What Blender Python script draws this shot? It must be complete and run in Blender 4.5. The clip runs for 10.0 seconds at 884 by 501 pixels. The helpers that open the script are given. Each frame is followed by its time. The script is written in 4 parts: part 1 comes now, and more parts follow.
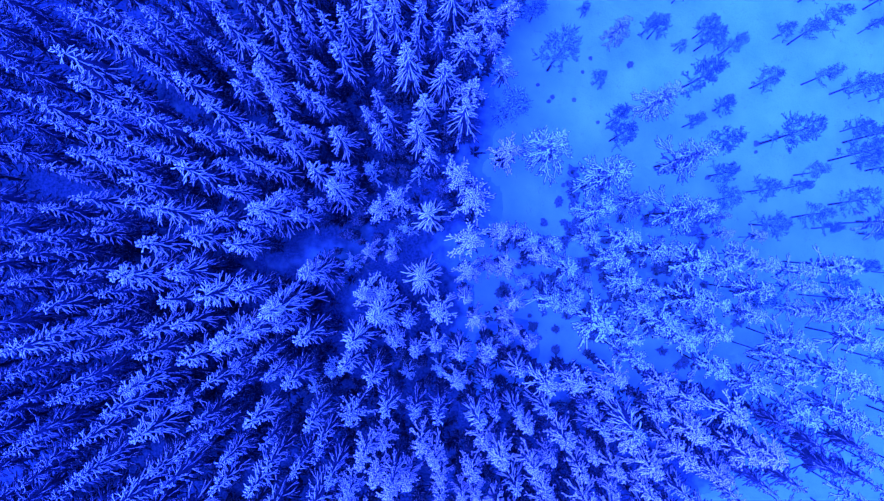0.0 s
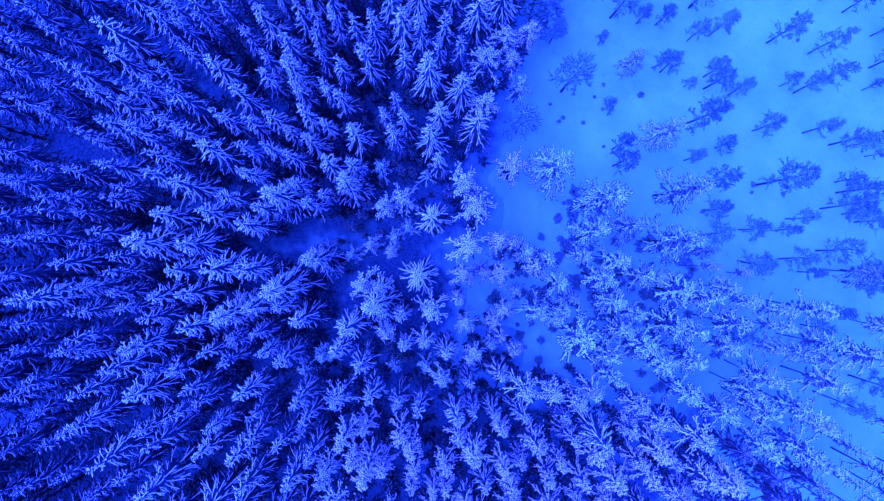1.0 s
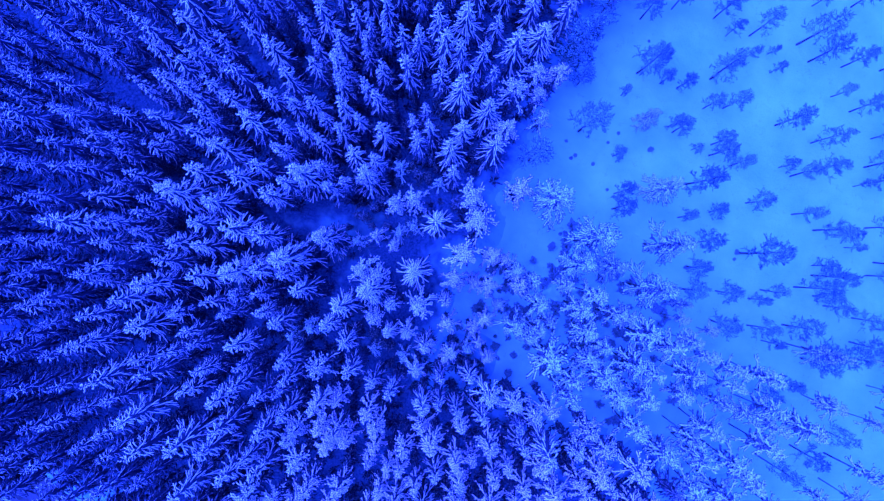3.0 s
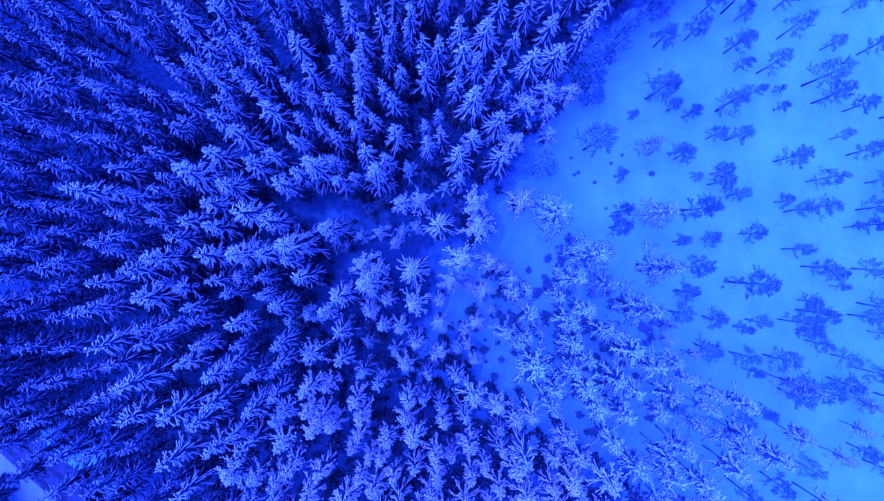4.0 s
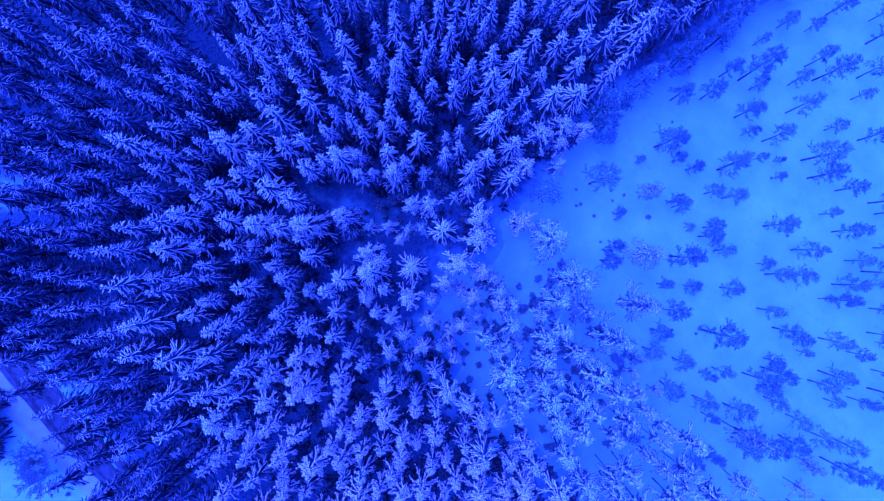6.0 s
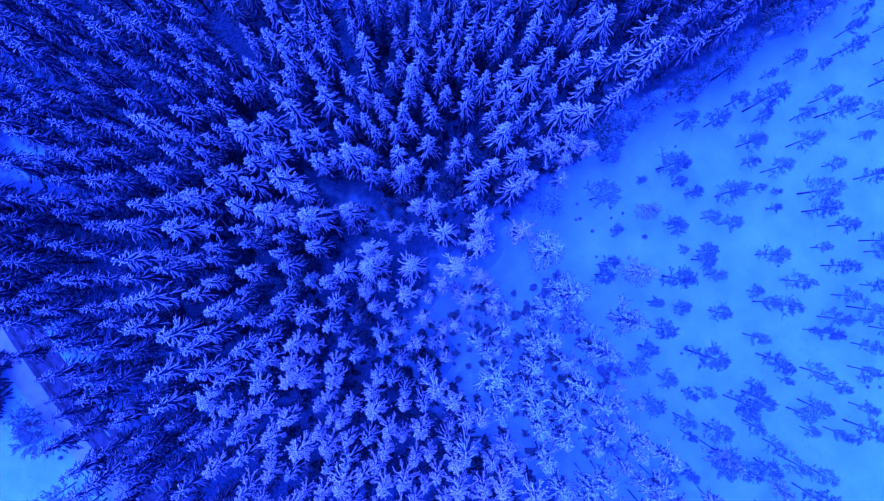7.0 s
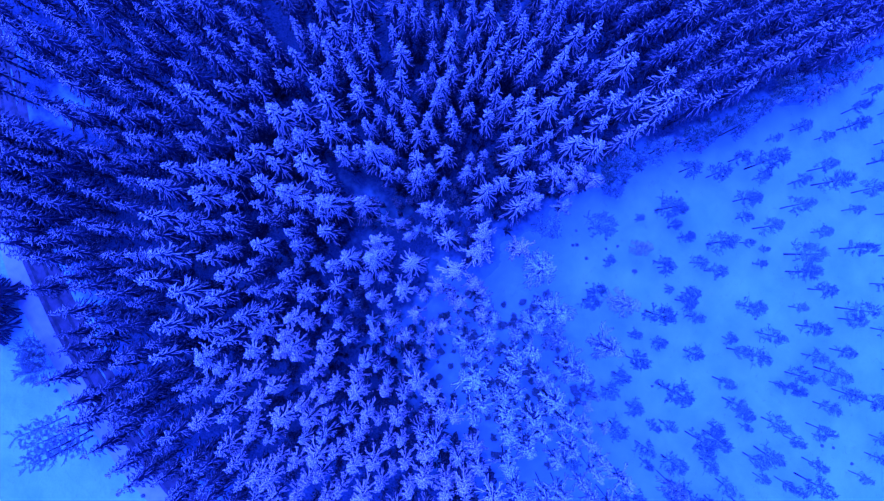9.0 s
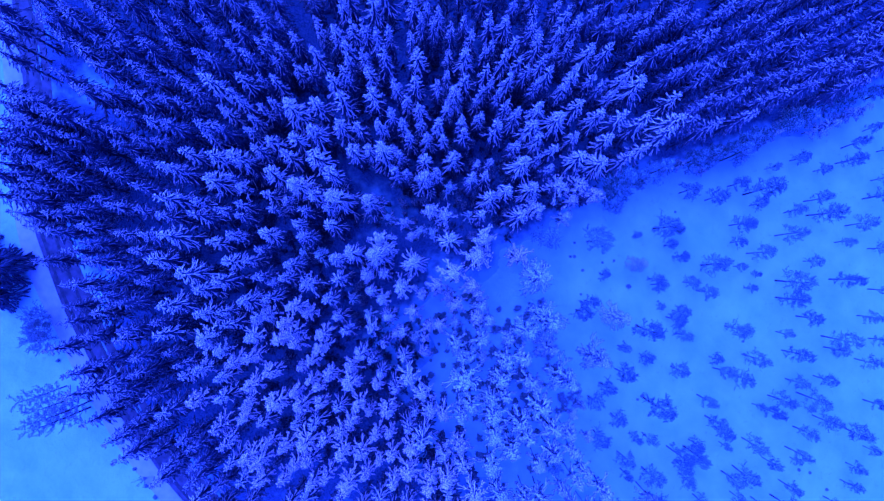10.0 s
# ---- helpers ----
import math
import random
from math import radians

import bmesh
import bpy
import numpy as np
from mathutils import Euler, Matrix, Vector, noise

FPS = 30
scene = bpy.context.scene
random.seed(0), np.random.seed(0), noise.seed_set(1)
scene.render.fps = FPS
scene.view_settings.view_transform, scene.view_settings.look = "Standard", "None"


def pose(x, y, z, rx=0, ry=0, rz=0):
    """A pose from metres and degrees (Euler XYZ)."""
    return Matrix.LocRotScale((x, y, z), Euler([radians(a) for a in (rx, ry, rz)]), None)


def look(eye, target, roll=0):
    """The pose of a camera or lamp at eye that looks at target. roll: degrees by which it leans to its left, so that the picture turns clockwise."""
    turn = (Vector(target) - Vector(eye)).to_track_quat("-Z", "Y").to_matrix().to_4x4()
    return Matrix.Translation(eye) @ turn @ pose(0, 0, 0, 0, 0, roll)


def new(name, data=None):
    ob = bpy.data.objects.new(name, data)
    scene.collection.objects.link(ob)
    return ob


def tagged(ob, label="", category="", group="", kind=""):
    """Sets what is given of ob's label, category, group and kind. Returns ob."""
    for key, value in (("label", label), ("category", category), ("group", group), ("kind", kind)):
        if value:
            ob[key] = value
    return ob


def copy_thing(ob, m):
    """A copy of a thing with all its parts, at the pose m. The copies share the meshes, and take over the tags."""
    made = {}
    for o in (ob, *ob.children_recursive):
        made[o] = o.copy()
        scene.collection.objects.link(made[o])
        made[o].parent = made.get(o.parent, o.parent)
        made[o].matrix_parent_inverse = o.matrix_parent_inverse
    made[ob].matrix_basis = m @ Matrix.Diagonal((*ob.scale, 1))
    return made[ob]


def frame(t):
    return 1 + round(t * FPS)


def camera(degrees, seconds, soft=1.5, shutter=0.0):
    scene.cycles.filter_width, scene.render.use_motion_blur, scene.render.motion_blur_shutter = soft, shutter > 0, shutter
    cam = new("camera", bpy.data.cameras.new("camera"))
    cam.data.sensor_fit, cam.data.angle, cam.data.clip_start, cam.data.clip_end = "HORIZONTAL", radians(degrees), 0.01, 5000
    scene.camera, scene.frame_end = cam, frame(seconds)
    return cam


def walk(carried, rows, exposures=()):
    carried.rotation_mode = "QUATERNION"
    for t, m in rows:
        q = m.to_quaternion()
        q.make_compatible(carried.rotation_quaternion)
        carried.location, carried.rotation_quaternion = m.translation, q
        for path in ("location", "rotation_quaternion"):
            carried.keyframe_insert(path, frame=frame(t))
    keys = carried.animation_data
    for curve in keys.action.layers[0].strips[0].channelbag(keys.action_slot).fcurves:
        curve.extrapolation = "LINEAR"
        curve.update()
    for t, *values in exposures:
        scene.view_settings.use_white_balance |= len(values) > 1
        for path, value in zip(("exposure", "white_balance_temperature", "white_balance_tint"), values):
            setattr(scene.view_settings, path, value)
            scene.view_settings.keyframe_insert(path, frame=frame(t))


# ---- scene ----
EXPO = 0.44
SKY = 1.65
SUN = 10.6
SKY_TINT = (0.0286, 0.083, 1.0)
SUN_TINT = (0.0275, 0.081, 1.0)
SUN_TURN = 262
SUN_UP = 56
cam = camera(77.2, 10.0, soft=1.33)
# seconds, eye (x, y, z), turn (rx, ry, rz) in degrees: a drone that looks straight down, climbs and turns
PATH = [
    (0.0, 0.018, 0.014, 77.099, -0.642, 0.018, -0.038),
    (0.5, 0.057, -0.024, 78.462, -0.492, -0.003, 3.28),
    (1.0, 0.098, -0.06, 79.833, -0.347, -0.023, 6.456),
    (1.5, 0.142, -0.097, 81.212, -0.206, -0.04, 9.505),
    (2.0, 0.188, -0.133, 82.598, -0.069, -0.054, 12.445),
    (2.5, 0.237, -0.169, 83.99, 0.065, -0.067, 15.287),
    (3.0, 0.289, -0.204, 85.386, 0.195, -0.077, 18.046),
    (3.5, 0.343, -0.239, 86.786, 0.322, -0.086, 20.732),
    (4.0, 0.399, -0.274, 88.188, 0.446, -0.093, 23.354),
    (4.5, 0.459, -0.309, 89.593, 0.568, -0.098, 25.921),
    (5.0, 0.521, -0.343, 90.998, 0.687, -0.102, 28.44),
    (5.5, 0.585, -0.377, 92.404, 0.805, -0.105, 30.916),
    (6.0, 0.652, -0.41, 93.808, 0.921, -0.106, 33.352),
    (6.5, 0.722, -0.444, 95.21, 1.036, -0.106, 35.752),
    (7.0, 0.794, -0.477, 96.609, 1.149, -0.106, 38.115),
    (7.5, 0.869, -0.509, 98.004, 1.263, -0.104, 40.443),
    (8.0, 0.946, -0.542, 99.395, 1.375, -0.102, 42.732),
    (8.5, 1.026, -0.573, 100.779, 1.488, -0.099, 44.98),
    (9.0, 1.109, -0.605, 102.156, 1.601, -0.095, 47.182),
    (9.5, 1.194, -0.636, 103.526, 1.714, -0.091, 49.331),
    (10.0, 1.282, -0.667, 104.887, 1.828, -0.087, 51.42),
]
walk(cam, [(t, pose(x, y, z, rx, ry, rz)) for t, x, y, z, rx, ry, rz in PATH],
     exposures=[(0.0, EXPO), (5.0, EXPO - 0.20), (10.0, EXPO - 0.52)])

# ---- world and sun: a deep blue winter dusk under a covered sky ----
world = bpy.data.worlds.new("world")
scene.world = world
world.use_nodes = True
wn, wl = world.node_tree.nodes, world.node_tree.links
sky = wn.new("ShaderNodeTexSky")
sky.sky_type = 'NISHITA'
sky.sun_disc = False
sky.sun_elevation = radians(SUN_UP)
sky.sun_rotation = radians(SUN_TURN)
tint = wn.new("ShaderNodeMix")
tint.data_type, tint.blend_type = 'RGBA', 'MULTIPLY'
tint.inputs[0].default_value = 1.0
tint.inputs[7].default_value = (*SKY_TINT, 1)
wl.new(sky.outputs[0], tint.inputs[6])
wl.new(tint.outputs[2], wn["Background"].inputs[0])
wn["Background"].inputs[1].default_value = SKY
sun = new("sun", bpy.data.lights.new("sun", 'SUN'))
sun.data.energy, sun.data.angle, sun.data.color = SUN, radians(70), SUN_TINT
sun.matrix_world = look((60 * math.sin(radians(SUN_TURN)), 60 * math.cos(radians(SUN_TURN)), 60 * math.tan(radians(SUN_UP))), (0, 0, 0))


# ---- materials ----
def material(name, rough=0.8):
    m = bpy.data.materials.new(name)
    m.use_nodes = True
    n, l = m.node_tree.nodes, m.node_tree.links
    b = n["Principled BSDF"]
    b.inputs["Roughness"].default_value = rough
    b.inputs["Specular IOR Level"].default_value = 0.25
    return m, n, l, b


def noise_node(n, l, scale, detail=4, coords="Object"):
    c = n.new("ShaderNodeTexCoord")
    t = n.new("ShaderNodeTexNoise")
    t.inputs["Scale"].default_value, t.inputs["Detail"].default_value = scale, detail
    l.new(c.outputs[coords], t.inputs["Vector"])
    return t.outputs["Fac"]


def ramp(n, l, fac, *stops):
    r = n.new("ShaderNodeValToRGB")
    while len(r.color_ramp.elements) < len(stops):
        r.color_ramp.elements.new(0.5)
    for e, (p, c) in zip(r.color_ramp.elements, stops):
        e.position, e.color = p, (*c, 1)
    l.new(fac, r.inputs[0])
    return r.outputs[0]


def maths(n, l, op, a, b):
    m = n.new("ShaderNodeMath")
    m.operation = op
    for i, v in enumerate((a, b)):
        if isinstance(v, (int, float)):
            m.inputs[i].default_value = v
        else:
            l.new(v, m.inputs[i])
    return m.outputs[0]


def blend(n, l, fac, a, b, kind='MIX'):
    m = n.new("ShaderNodeMix")
    m.data_type, m.blend_type = 'RGBA', kind
    for sock, v in ((m.inputs[0], fac), (m.inputs[6], a), (m.inputs[7], b)):
        if isinstance(v, tuple):
            sock.default_value = (*v, 1)
        elif isinstance(v, (int, float)):
            sock.default_value = v
        else:
            l.new(v, sock)
    return m.outputs[2]


def relief(n, l, b, height, strength, distance):
    p = n.new("ShaderNodeBump")
    p.inputs["Strength"].default_value, p.inputs["Distance"].default_value = strength, distance
    l.new(height, p.inputs["Height"])
    l.new(p.outputs[0], b.inputs["Normal"])


def crown_material(name, needles, low, high, grain=7.0, rose=1.0):
    """Needles under snow: the snow lies where a twig faces upward, broken by clumps."""
    m, n, l, b = material(name, 0.75)
    g = n.new("ShaderNodeNewGeometry")
    s = n.new("ShaderNodeSeparateXYZ")
    l.new(g.outputs["Normal"], s.inputs[0])
    fine = noise_node(n, l, grain, 3)
    coarse = noise_node(n, l, 0.9, 2)
    lie = maths(n, l, 'ADD', s.outputs[2], maths(n, l, 'MULTIPLY', maths(n, l, 'SUBTRACT', fine, 0.5), 0.9))
    lie = maths(n, l, 'ADD', lie, maths(n, l, 'MULTIPLY', maths(n, l, 'SUBTRACT', coarse, 0.5), 0.7))
    o = n.new("ShaderNodeObjectInfo")
    lie = maths(n, l, 'ADD', lie, maths(n, l, 'MULTIPLY', maths(n, l, 'SUBTRACT', o.outputs["Random"], 0.5), 0.3))
    r = n.new("ShaderNodeMapRange")
    r.interpolation_type = 'SMOOTHSTEP'
    r.inputs[1].default_value, r.inputs[2].default_value = low, high
    l.new(lie, r.inputs[0])
    green = ramp(n, l, fine, (0.3, tuple(0.6 * v for v in needles)), (0.7, tuple(1.3 * v for v in needles)))
    white = ramp(n, l, fine, (0.25, (0.80 * rose, 0.68, 0.78)), (0.7, (0.96 * rose, 0.83, 0.92)))
    l.new(blend(n, l, r.outputs[0], green, white), b.inputs["Base Color"])
    relief(n, l, b, fine, 0.6, 0.08)
    return m


SPRUCE = crown_material("snowy_spruce_twigs", (0.058, 0.064, 0.13), 0.38, 0.64, rose=1.1)
# Shaded copy of SPRUCE: thinner snow, with unlit sides put into the colour.
SPARSE_SHADED = crown_material("sparse_shaded_spruce_twigs", (0.05, 0.055, 0.115), 0.45, 1.1, rose=1.1)
# Lit copy of SPRUCE: more and rosier white puts extra light into the colour.
BRIGHT = crown_material("brightened_spruce_twigs", (0.058, 0.064, 0.13), 0.22, 0.55, rose=1.25)
FROST = crown_material("frosted_pine_twigs", (0.045, 0.05, 0.07), 0.16, 0.72, rose=0.84)
# Dark conifer twigs; on lower boughs the colour carries the crown's shade.
DARKENED = crown_material("darkened_boughs", (0.05, 0.062, 0.125), 0.5, 2.2)
THIN = crown_material("thinly_snowed_pine_twigs", (0.03, 0.065, 0.09), 0.18, 1.4, rose=0.5)
HALF = crown_material("half_frosted_pine_twigs", (0.045, 0.09, 0.11), 0.2, 1.0, rose=0.78)


def snow_material():
    m, n, l, b = material("snow", 0.7)
    big = noise_node(n, l, 0.09, 5)
    mid = noise_node(n, l, 0.7, 5)
    fine = noise_node(n, l, 5.0, 4)
    patch = noise_node(n, l, 0.28, 3)
    base = ramp(n, l, maths(n, l, 'ADD', maths(n, l, 'MULTIPLY', big, 0.6), maths(n, l, 'MULTIPLY', patch, 0.4)), (0.36, (0.27, 0.53, 0.64)), (0.62, (0.39, 0.66, 0.74)))
    # dry grass and litter that comes through the snow
    poke = ramp(n, l, maths(n, l, 'MULTIPLY', mid, fine), (0.34, (0, 0, 0)), (0.46, (1, 1, 1)))
    l.new(blend(n, l, maths(n, l, 'MULTIPLY', poke, 0.40), base, (0.16, 0.15, 0.15)), b.inputs["Base Color"])
    relief(n, l, b, maths(n, l, 'ADD', mid, maths(n, l, 'MULTIPLY', fine, 0.3)), 0.7, 0.4)
    return m


def plain_material(name, dark, light, scale, rough=0.85, bump=0.03):
    m, n, l, b = material(name, rough)
    f = noise_node(n, l, scale, 5)
    l.new(ramp(n, l, f, (0.3, dark), (0.72, light)), b.inputs["Base Color"])
    relief(n, l, b, f, 0.6, bump)
    return m


def shaded_floor_material():
    """Dark mottle that stands in for the canopy's shade; the mesh tells how deep."""
    m, n, l, b = material("shade_mottled_forest_floor", 0.85)
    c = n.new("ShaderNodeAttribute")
    c.attribute_name = "canopy_shade"
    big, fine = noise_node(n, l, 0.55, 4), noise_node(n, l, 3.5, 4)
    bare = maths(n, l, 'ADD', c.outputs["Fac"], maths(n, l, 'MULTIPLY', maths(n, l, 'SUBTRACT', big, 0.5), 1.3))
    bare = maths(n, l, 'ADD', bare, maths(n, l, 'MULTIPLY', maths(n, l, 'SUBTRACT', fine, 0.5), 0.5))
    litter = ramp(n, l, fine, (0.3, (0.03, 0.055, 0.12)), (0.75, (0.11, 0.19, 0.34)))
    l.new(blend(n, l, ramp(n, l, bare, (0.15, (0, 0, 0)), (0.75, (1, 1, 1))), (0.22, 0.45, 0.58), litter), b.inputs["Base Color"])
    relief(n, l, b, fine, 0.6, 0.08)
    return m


SNOW = snow_material()
BARK = plain_material("dark_bark", (0.035, 0.028, 0.026), (0.11, 0.085, 0.075), 6.0)
NEEDLES = plain_material("dark_spruce_needles", (0.10, 0.14, 0.18), (0.24, 0.32, 0.38), 5.0)
BIRCH = plain_material("birch_bark", (0.05, 0.045, 0.05), (0.20, 0.18, 0.19), 4.0)
TWIG = plain_material("frosted_bare_twigs", (0.10, 0.13, 0.18), (0.30, 0.36, 0.44), 3.0)
TRACK = plain_material("packed_road_snow", (0.36, 0.36, 0.50), (0.50, 0.47, 0.62), 0.8, 0.55, 0.02)
# Road dirt, darkened further to hold the shade of the trees beside it.
DIRT_SHADE = plain_material("dirty_shaded_road_snow", (0.035, 0.028, 0.05), (0.11, 0.085, 0.13), 0.7, 0.6, 0.02)
SHADED_FLOOR = shaded_floor_material()
# Rut dirt, darkened along with the road's painted shade.
RUT = plain_material("dirty_shaded_wheel_rut", (0.02, 0.016, 0.03), (0.06, 0.05, 0.08), 1.2, 0.6, 0.02)


# ---- mesh helpers ----
class Build:
    """Gathers points and faces of one mesh."""

    def __init__(self):
        self.v, self.f = [], []

    def finger(self, p, q, w, lift=0.0, flat=0.75, long=False, fringe=1.0):
        """A snow-laden twig from p to q: three-sided, thickest (w to each side) near its blunt end, its middle raised by lift."""
        p, q = Vector(p), Vector(q)
        d = q - p
        side = Vector((-d.y, d.x, 0))
        side = side.normalized() if side.length > 1e-6 else Vector((1, 0, 0))
        up = side.cross(d).normalized() * flat
        if up.z < 0:
            up = -up
        i = len(self.v)
        stations = ((0.0, 0.35), (0.45, 0.8), (0.86, 1.0)) if long else ((0.0, 0.5), (0.78, 1.0))
        for f, k in stations:
            m = p + d * f + Vector((0, 0, lift * 4 * f * (1 - f)))
            self.v += [m + up * w * k, m + (side * fringe - up * 0.5) * w * k, m - (side * fringe + up * 0.5) * w * k]
        self.v.append(q + d.normalized() * w * 0.4)
        n = len(stations)
        for r in range(n - 1):
            for s in range(3):
                e = (s + 1) % 3
                self.f.append((i + 3 * r + s, i + 3 * r + e, i + 3 * r + 3 + e, i + 3 * r + 3 + s))
        for s in range(3):
            self.f.append((i + 3 * n - 3 + s, i + 3 * n - 3 + (s + 1) % 3, i + 3 * n))

    def spike(self, p, q, w, at=0.6, flat=0.8, fringe=1.0):
        """A small twig from p to q, three-sided, thickest (w to each side) part of the way out."""
        p, q = Vector(p), Vector(q)
        d = q - p
        side = Vector((-d.y, d.x, 0))
        side = side.normalized() if side.length > 1e-6 else Vector((1, 0, 0))
        up = side.cross(d).normalized() * flat
        if up.z < 0:
            up = -up
        m = p + d * at
        i = len(self.v)
        self.v += [p, m + up * w, m + (side * fringe - up * 0.5) * w, m - (side * fringe + up * 0.5) * w, q]
        for a, b in ((1, 2), (2, 3), (3, 1)):
            self.f += [(i, i + a, i + b), (i + a, i + 4, i + b)]

    def tube(self, points, radii, sides=6):
        """A tapered stem through the points."""
        rings = []
        for k, (p, r) in enumerate(zip(points, radii)):
            p = Vector(p)
            a, b = Vector(points[max(k - 1, 0)]), Vector(points[min(k + 1, len(points) - 1)])
            d = (b - a).normalized()
            u = d.orthogonal().normalized()
            w = d.cross(u)
            rings.append(len(self.v))
            for s in range(sides):
                g = 2 * math.pi * s / sides
                self.v.append(p + (u * math.cos(g) + w * math.sin(g)) * r)
        for a, b in zip(rings, rings[1:]):
            for s in range(sides):
                e = (s + 1) % sides
                self.f.append((a + s, a + e, b + e, b + s))
        self.f.append(tuple(rings[0] + s for s in reversed(range(sides))))
        self.f.append(tuple(rings[-1] + s for s in range(sides)))

    def mesh(self, name, mat, smooth=True):
        me = bpy.data.meshes.new(name)
        me.from_pydata([tuple(p) for p in self.v], [], self.f)
        me.materials.append(mat)
        if smooth:
            me.polygons.foreach_set("use_smooth", [True] * len(me.polygons))
        me.update()
        return me


def part(name, build, mat, parent, label="", smooth=True):
    ob = new(name, build.mesh(name, mat, smooth))
    ob.parent = parent
    if label:
        tagged(ob, label)
    return ob


def rise(x, y):
    """The snow's height: soft swells, all but flat."""
    return 0.22 * math.sin(x * 0.071 + 0.6) * math.cos(y * 0.083) + 0.10 * math.sin(x * 0.23 + y * 0.19)


# ---- trees ----
def stem(rng, h, r, lean=0.12):
    b = Build()
    ax, ay = rng.uniform(-lean, lean), rng.uniform(-lean, lean)
    pts = [(ax * math.sin(2.2 * s), ay * math.sin(2.6 * s), -0.5 + (h + 0.2) * s) for s in (0, 0.05, 0.25, 0.5, 0.75, 1.0)]
    b.tube(pts, [r * 1.5, r * 1.05, r * 0.9, r * 0.68, r * 0.4, r * 0.06])
    return b


def spruce_crown(rng, h=20.0, reach=1.8, whorls=8, count=6, twigs=2, foot=0.5, thick=1.0, long=True, droop=0.95, ragged=0.3, feather=0, gaps=0.0, core=True):
    """A narrow cone of whorls: each bough arches out and hangs, a ridge of snow with a few fingers that sweep forward."""
    b = Build()
    turn = rng.uniform(0, 6.28)
    for k in range(whorls):
        s = min(1.0, max(0.0, (k + rng.uniform(-0.3, 0.3)) / (whorls - 1)))
        z = h * (foot + (0.955 - foot) * s)
        length = reach * (1 - s) ** 0.85 + 0.5 * min(1.0, h / 12)
        turn += 0.5 + rng.uniform(-0.25, 0.25)
        for i in range(count):
            a = turn + 6.2832 * i / count + rng.uniform(-0.32, 0.32)
            if rng.random() < gaps:
                continue
            L = length * rng.uniform(0.94 - ragged, 0.94 + ragged)
            slope = -droop + (droop + 0.05) * s ** 2.0 + rng.uniform(-0.18, 0.18)
            out = Vector((math.cos(a), math.sin(a), 0))
            p = Vector((0, 0, z + rng.uniform(-0.35, 0.35)))
            q = out * L + Vector((0, 0, p.z + slope * L))
            w = (0.078 + 0.020 * L) * thick
            arch = 0.12 * L
            b.finger(p, q, w, lift=arch, long=long)
            side = Vector((-out.y, out.x, 0))
            for j in range(twigs):
                f = 0.35 + 0.4 * (j + rng.uniform(0, 0.9)) / twigs
                root = p.lerp(q, f) + Vector((0, 0, arch * 4 * f * (1 - f)))
                sgn = 1 if (j + i) % 2 else -1
                tl = (L * (0.62 - 0.4 * f) + 0.1) * rng.uniform(0.75, 1.25)
                way = out * rng.uniform(0.8, 1.0) + side * sgn * rng.uniform(0.35, 0.6)
                b.finger(root, root + way * tl + Vector((0, 0, (slope - 0.2 * f) * tl)), w * rng.uniform(0.75, 0.95), lift=0.04 * tl)
            for j in range(feather):
                f = 0.25 + 0.75 * (j + rng.random()) / feather
                root = p.lerp(q, f) + Vector((0, 0, arch * 4 * f * (1 - f)))
                way = out * rng.uniform(0.4, 0.9) + side * rng.uniform(0.4, 1.0) * (1 if j % 2 else -1) + Vector((0, 0, rng.uniform(-0.5, 0.3)))
                b.spike(root, root + way * rng.uniform(0.22, 0.5), w * rng.uniform(0.7, 1.1), fringe=1.25)
    # the dark mass of needles round the stem
    if core:
        rings, sides = 6, 12
        o = len(b.v)
        for k in range(rings):
            s = k / (rings - 1)
            for i in range(sides):
                a = 6.2832 * (i + 0.5 * (k % 2)) / sides
                r = (reach * (1 - s) ** 0.72 * (0.55 - 0.25 * s) * (1.0 if i % 2 else 0.6) + 0.04) * rng.uniform(0.8, 1.15)
                b.v.append(Vector((r * math.cos(a), r * math.sin(a), h * (foot - 0.03 + (0.94 - foot) * s) - 0.9 * r + rng.uniform(-0.2, 0.2))))
        for k in range(rings - 1):
            for i in range(sides):
                e = (i + 1) % sides
                b.f.append((o + sides * k + i, o + sides * k + e, o + sides * (k + 1) + e, o + sides * (k + 1) + i))
    # the snowy knob of shoots at the top
    for i in range(6):
        a = turn + 1.047 * i
        d = rng.uniform(0.26, 0.42)
        b.finger((0, 0, h * 0.965), (d * math.cos(a), d * math.sin(a), h * 0.965 + rng.uniform(0.0, 0.3)), 0.085)
    b.finger((0, 0, h * 0.94), (0, 0, h + 0.2), 0.09)
    return b


def drooping_boughs(rng, h=20.0, reach=1.8, foot=0.65, tiers=8, count=8, w=0.09):
    """The lower boughs of a spruce in a dense stand: thin, drooping, their dark colour holding the shade under the
    crown.
    """
    b = Build()
    turn = rng.uniform(0, 6.28)
    for k in range(tiers):
        s = k / (tiers - 1)
        z = h * (0.10 + (foot - 0.06) * s)
        turn += 0.5
        for i in range(count):
            a = turn + 6.2832 * i / count + rng.uniform(-0.3, 0.3)
            L = reach * (0.75 + 0.2 * s) * rng.uniform(0.6, 1.25)
            p = Vector((0, 0, z + rng.uniform(-0.4, 0.4)))
            q = p + Vector((math.cos(a), math.sin(a), 0)) * L - Vector((0, 0, 0.55 * L))
            b.spike(p, q, w * 1.15, fringe=2.0)
    b.tube([(0, 0, h * 0.08), (0, 0, h * (foot + 0.06))], [0.24, 0.2], 5)
    return b


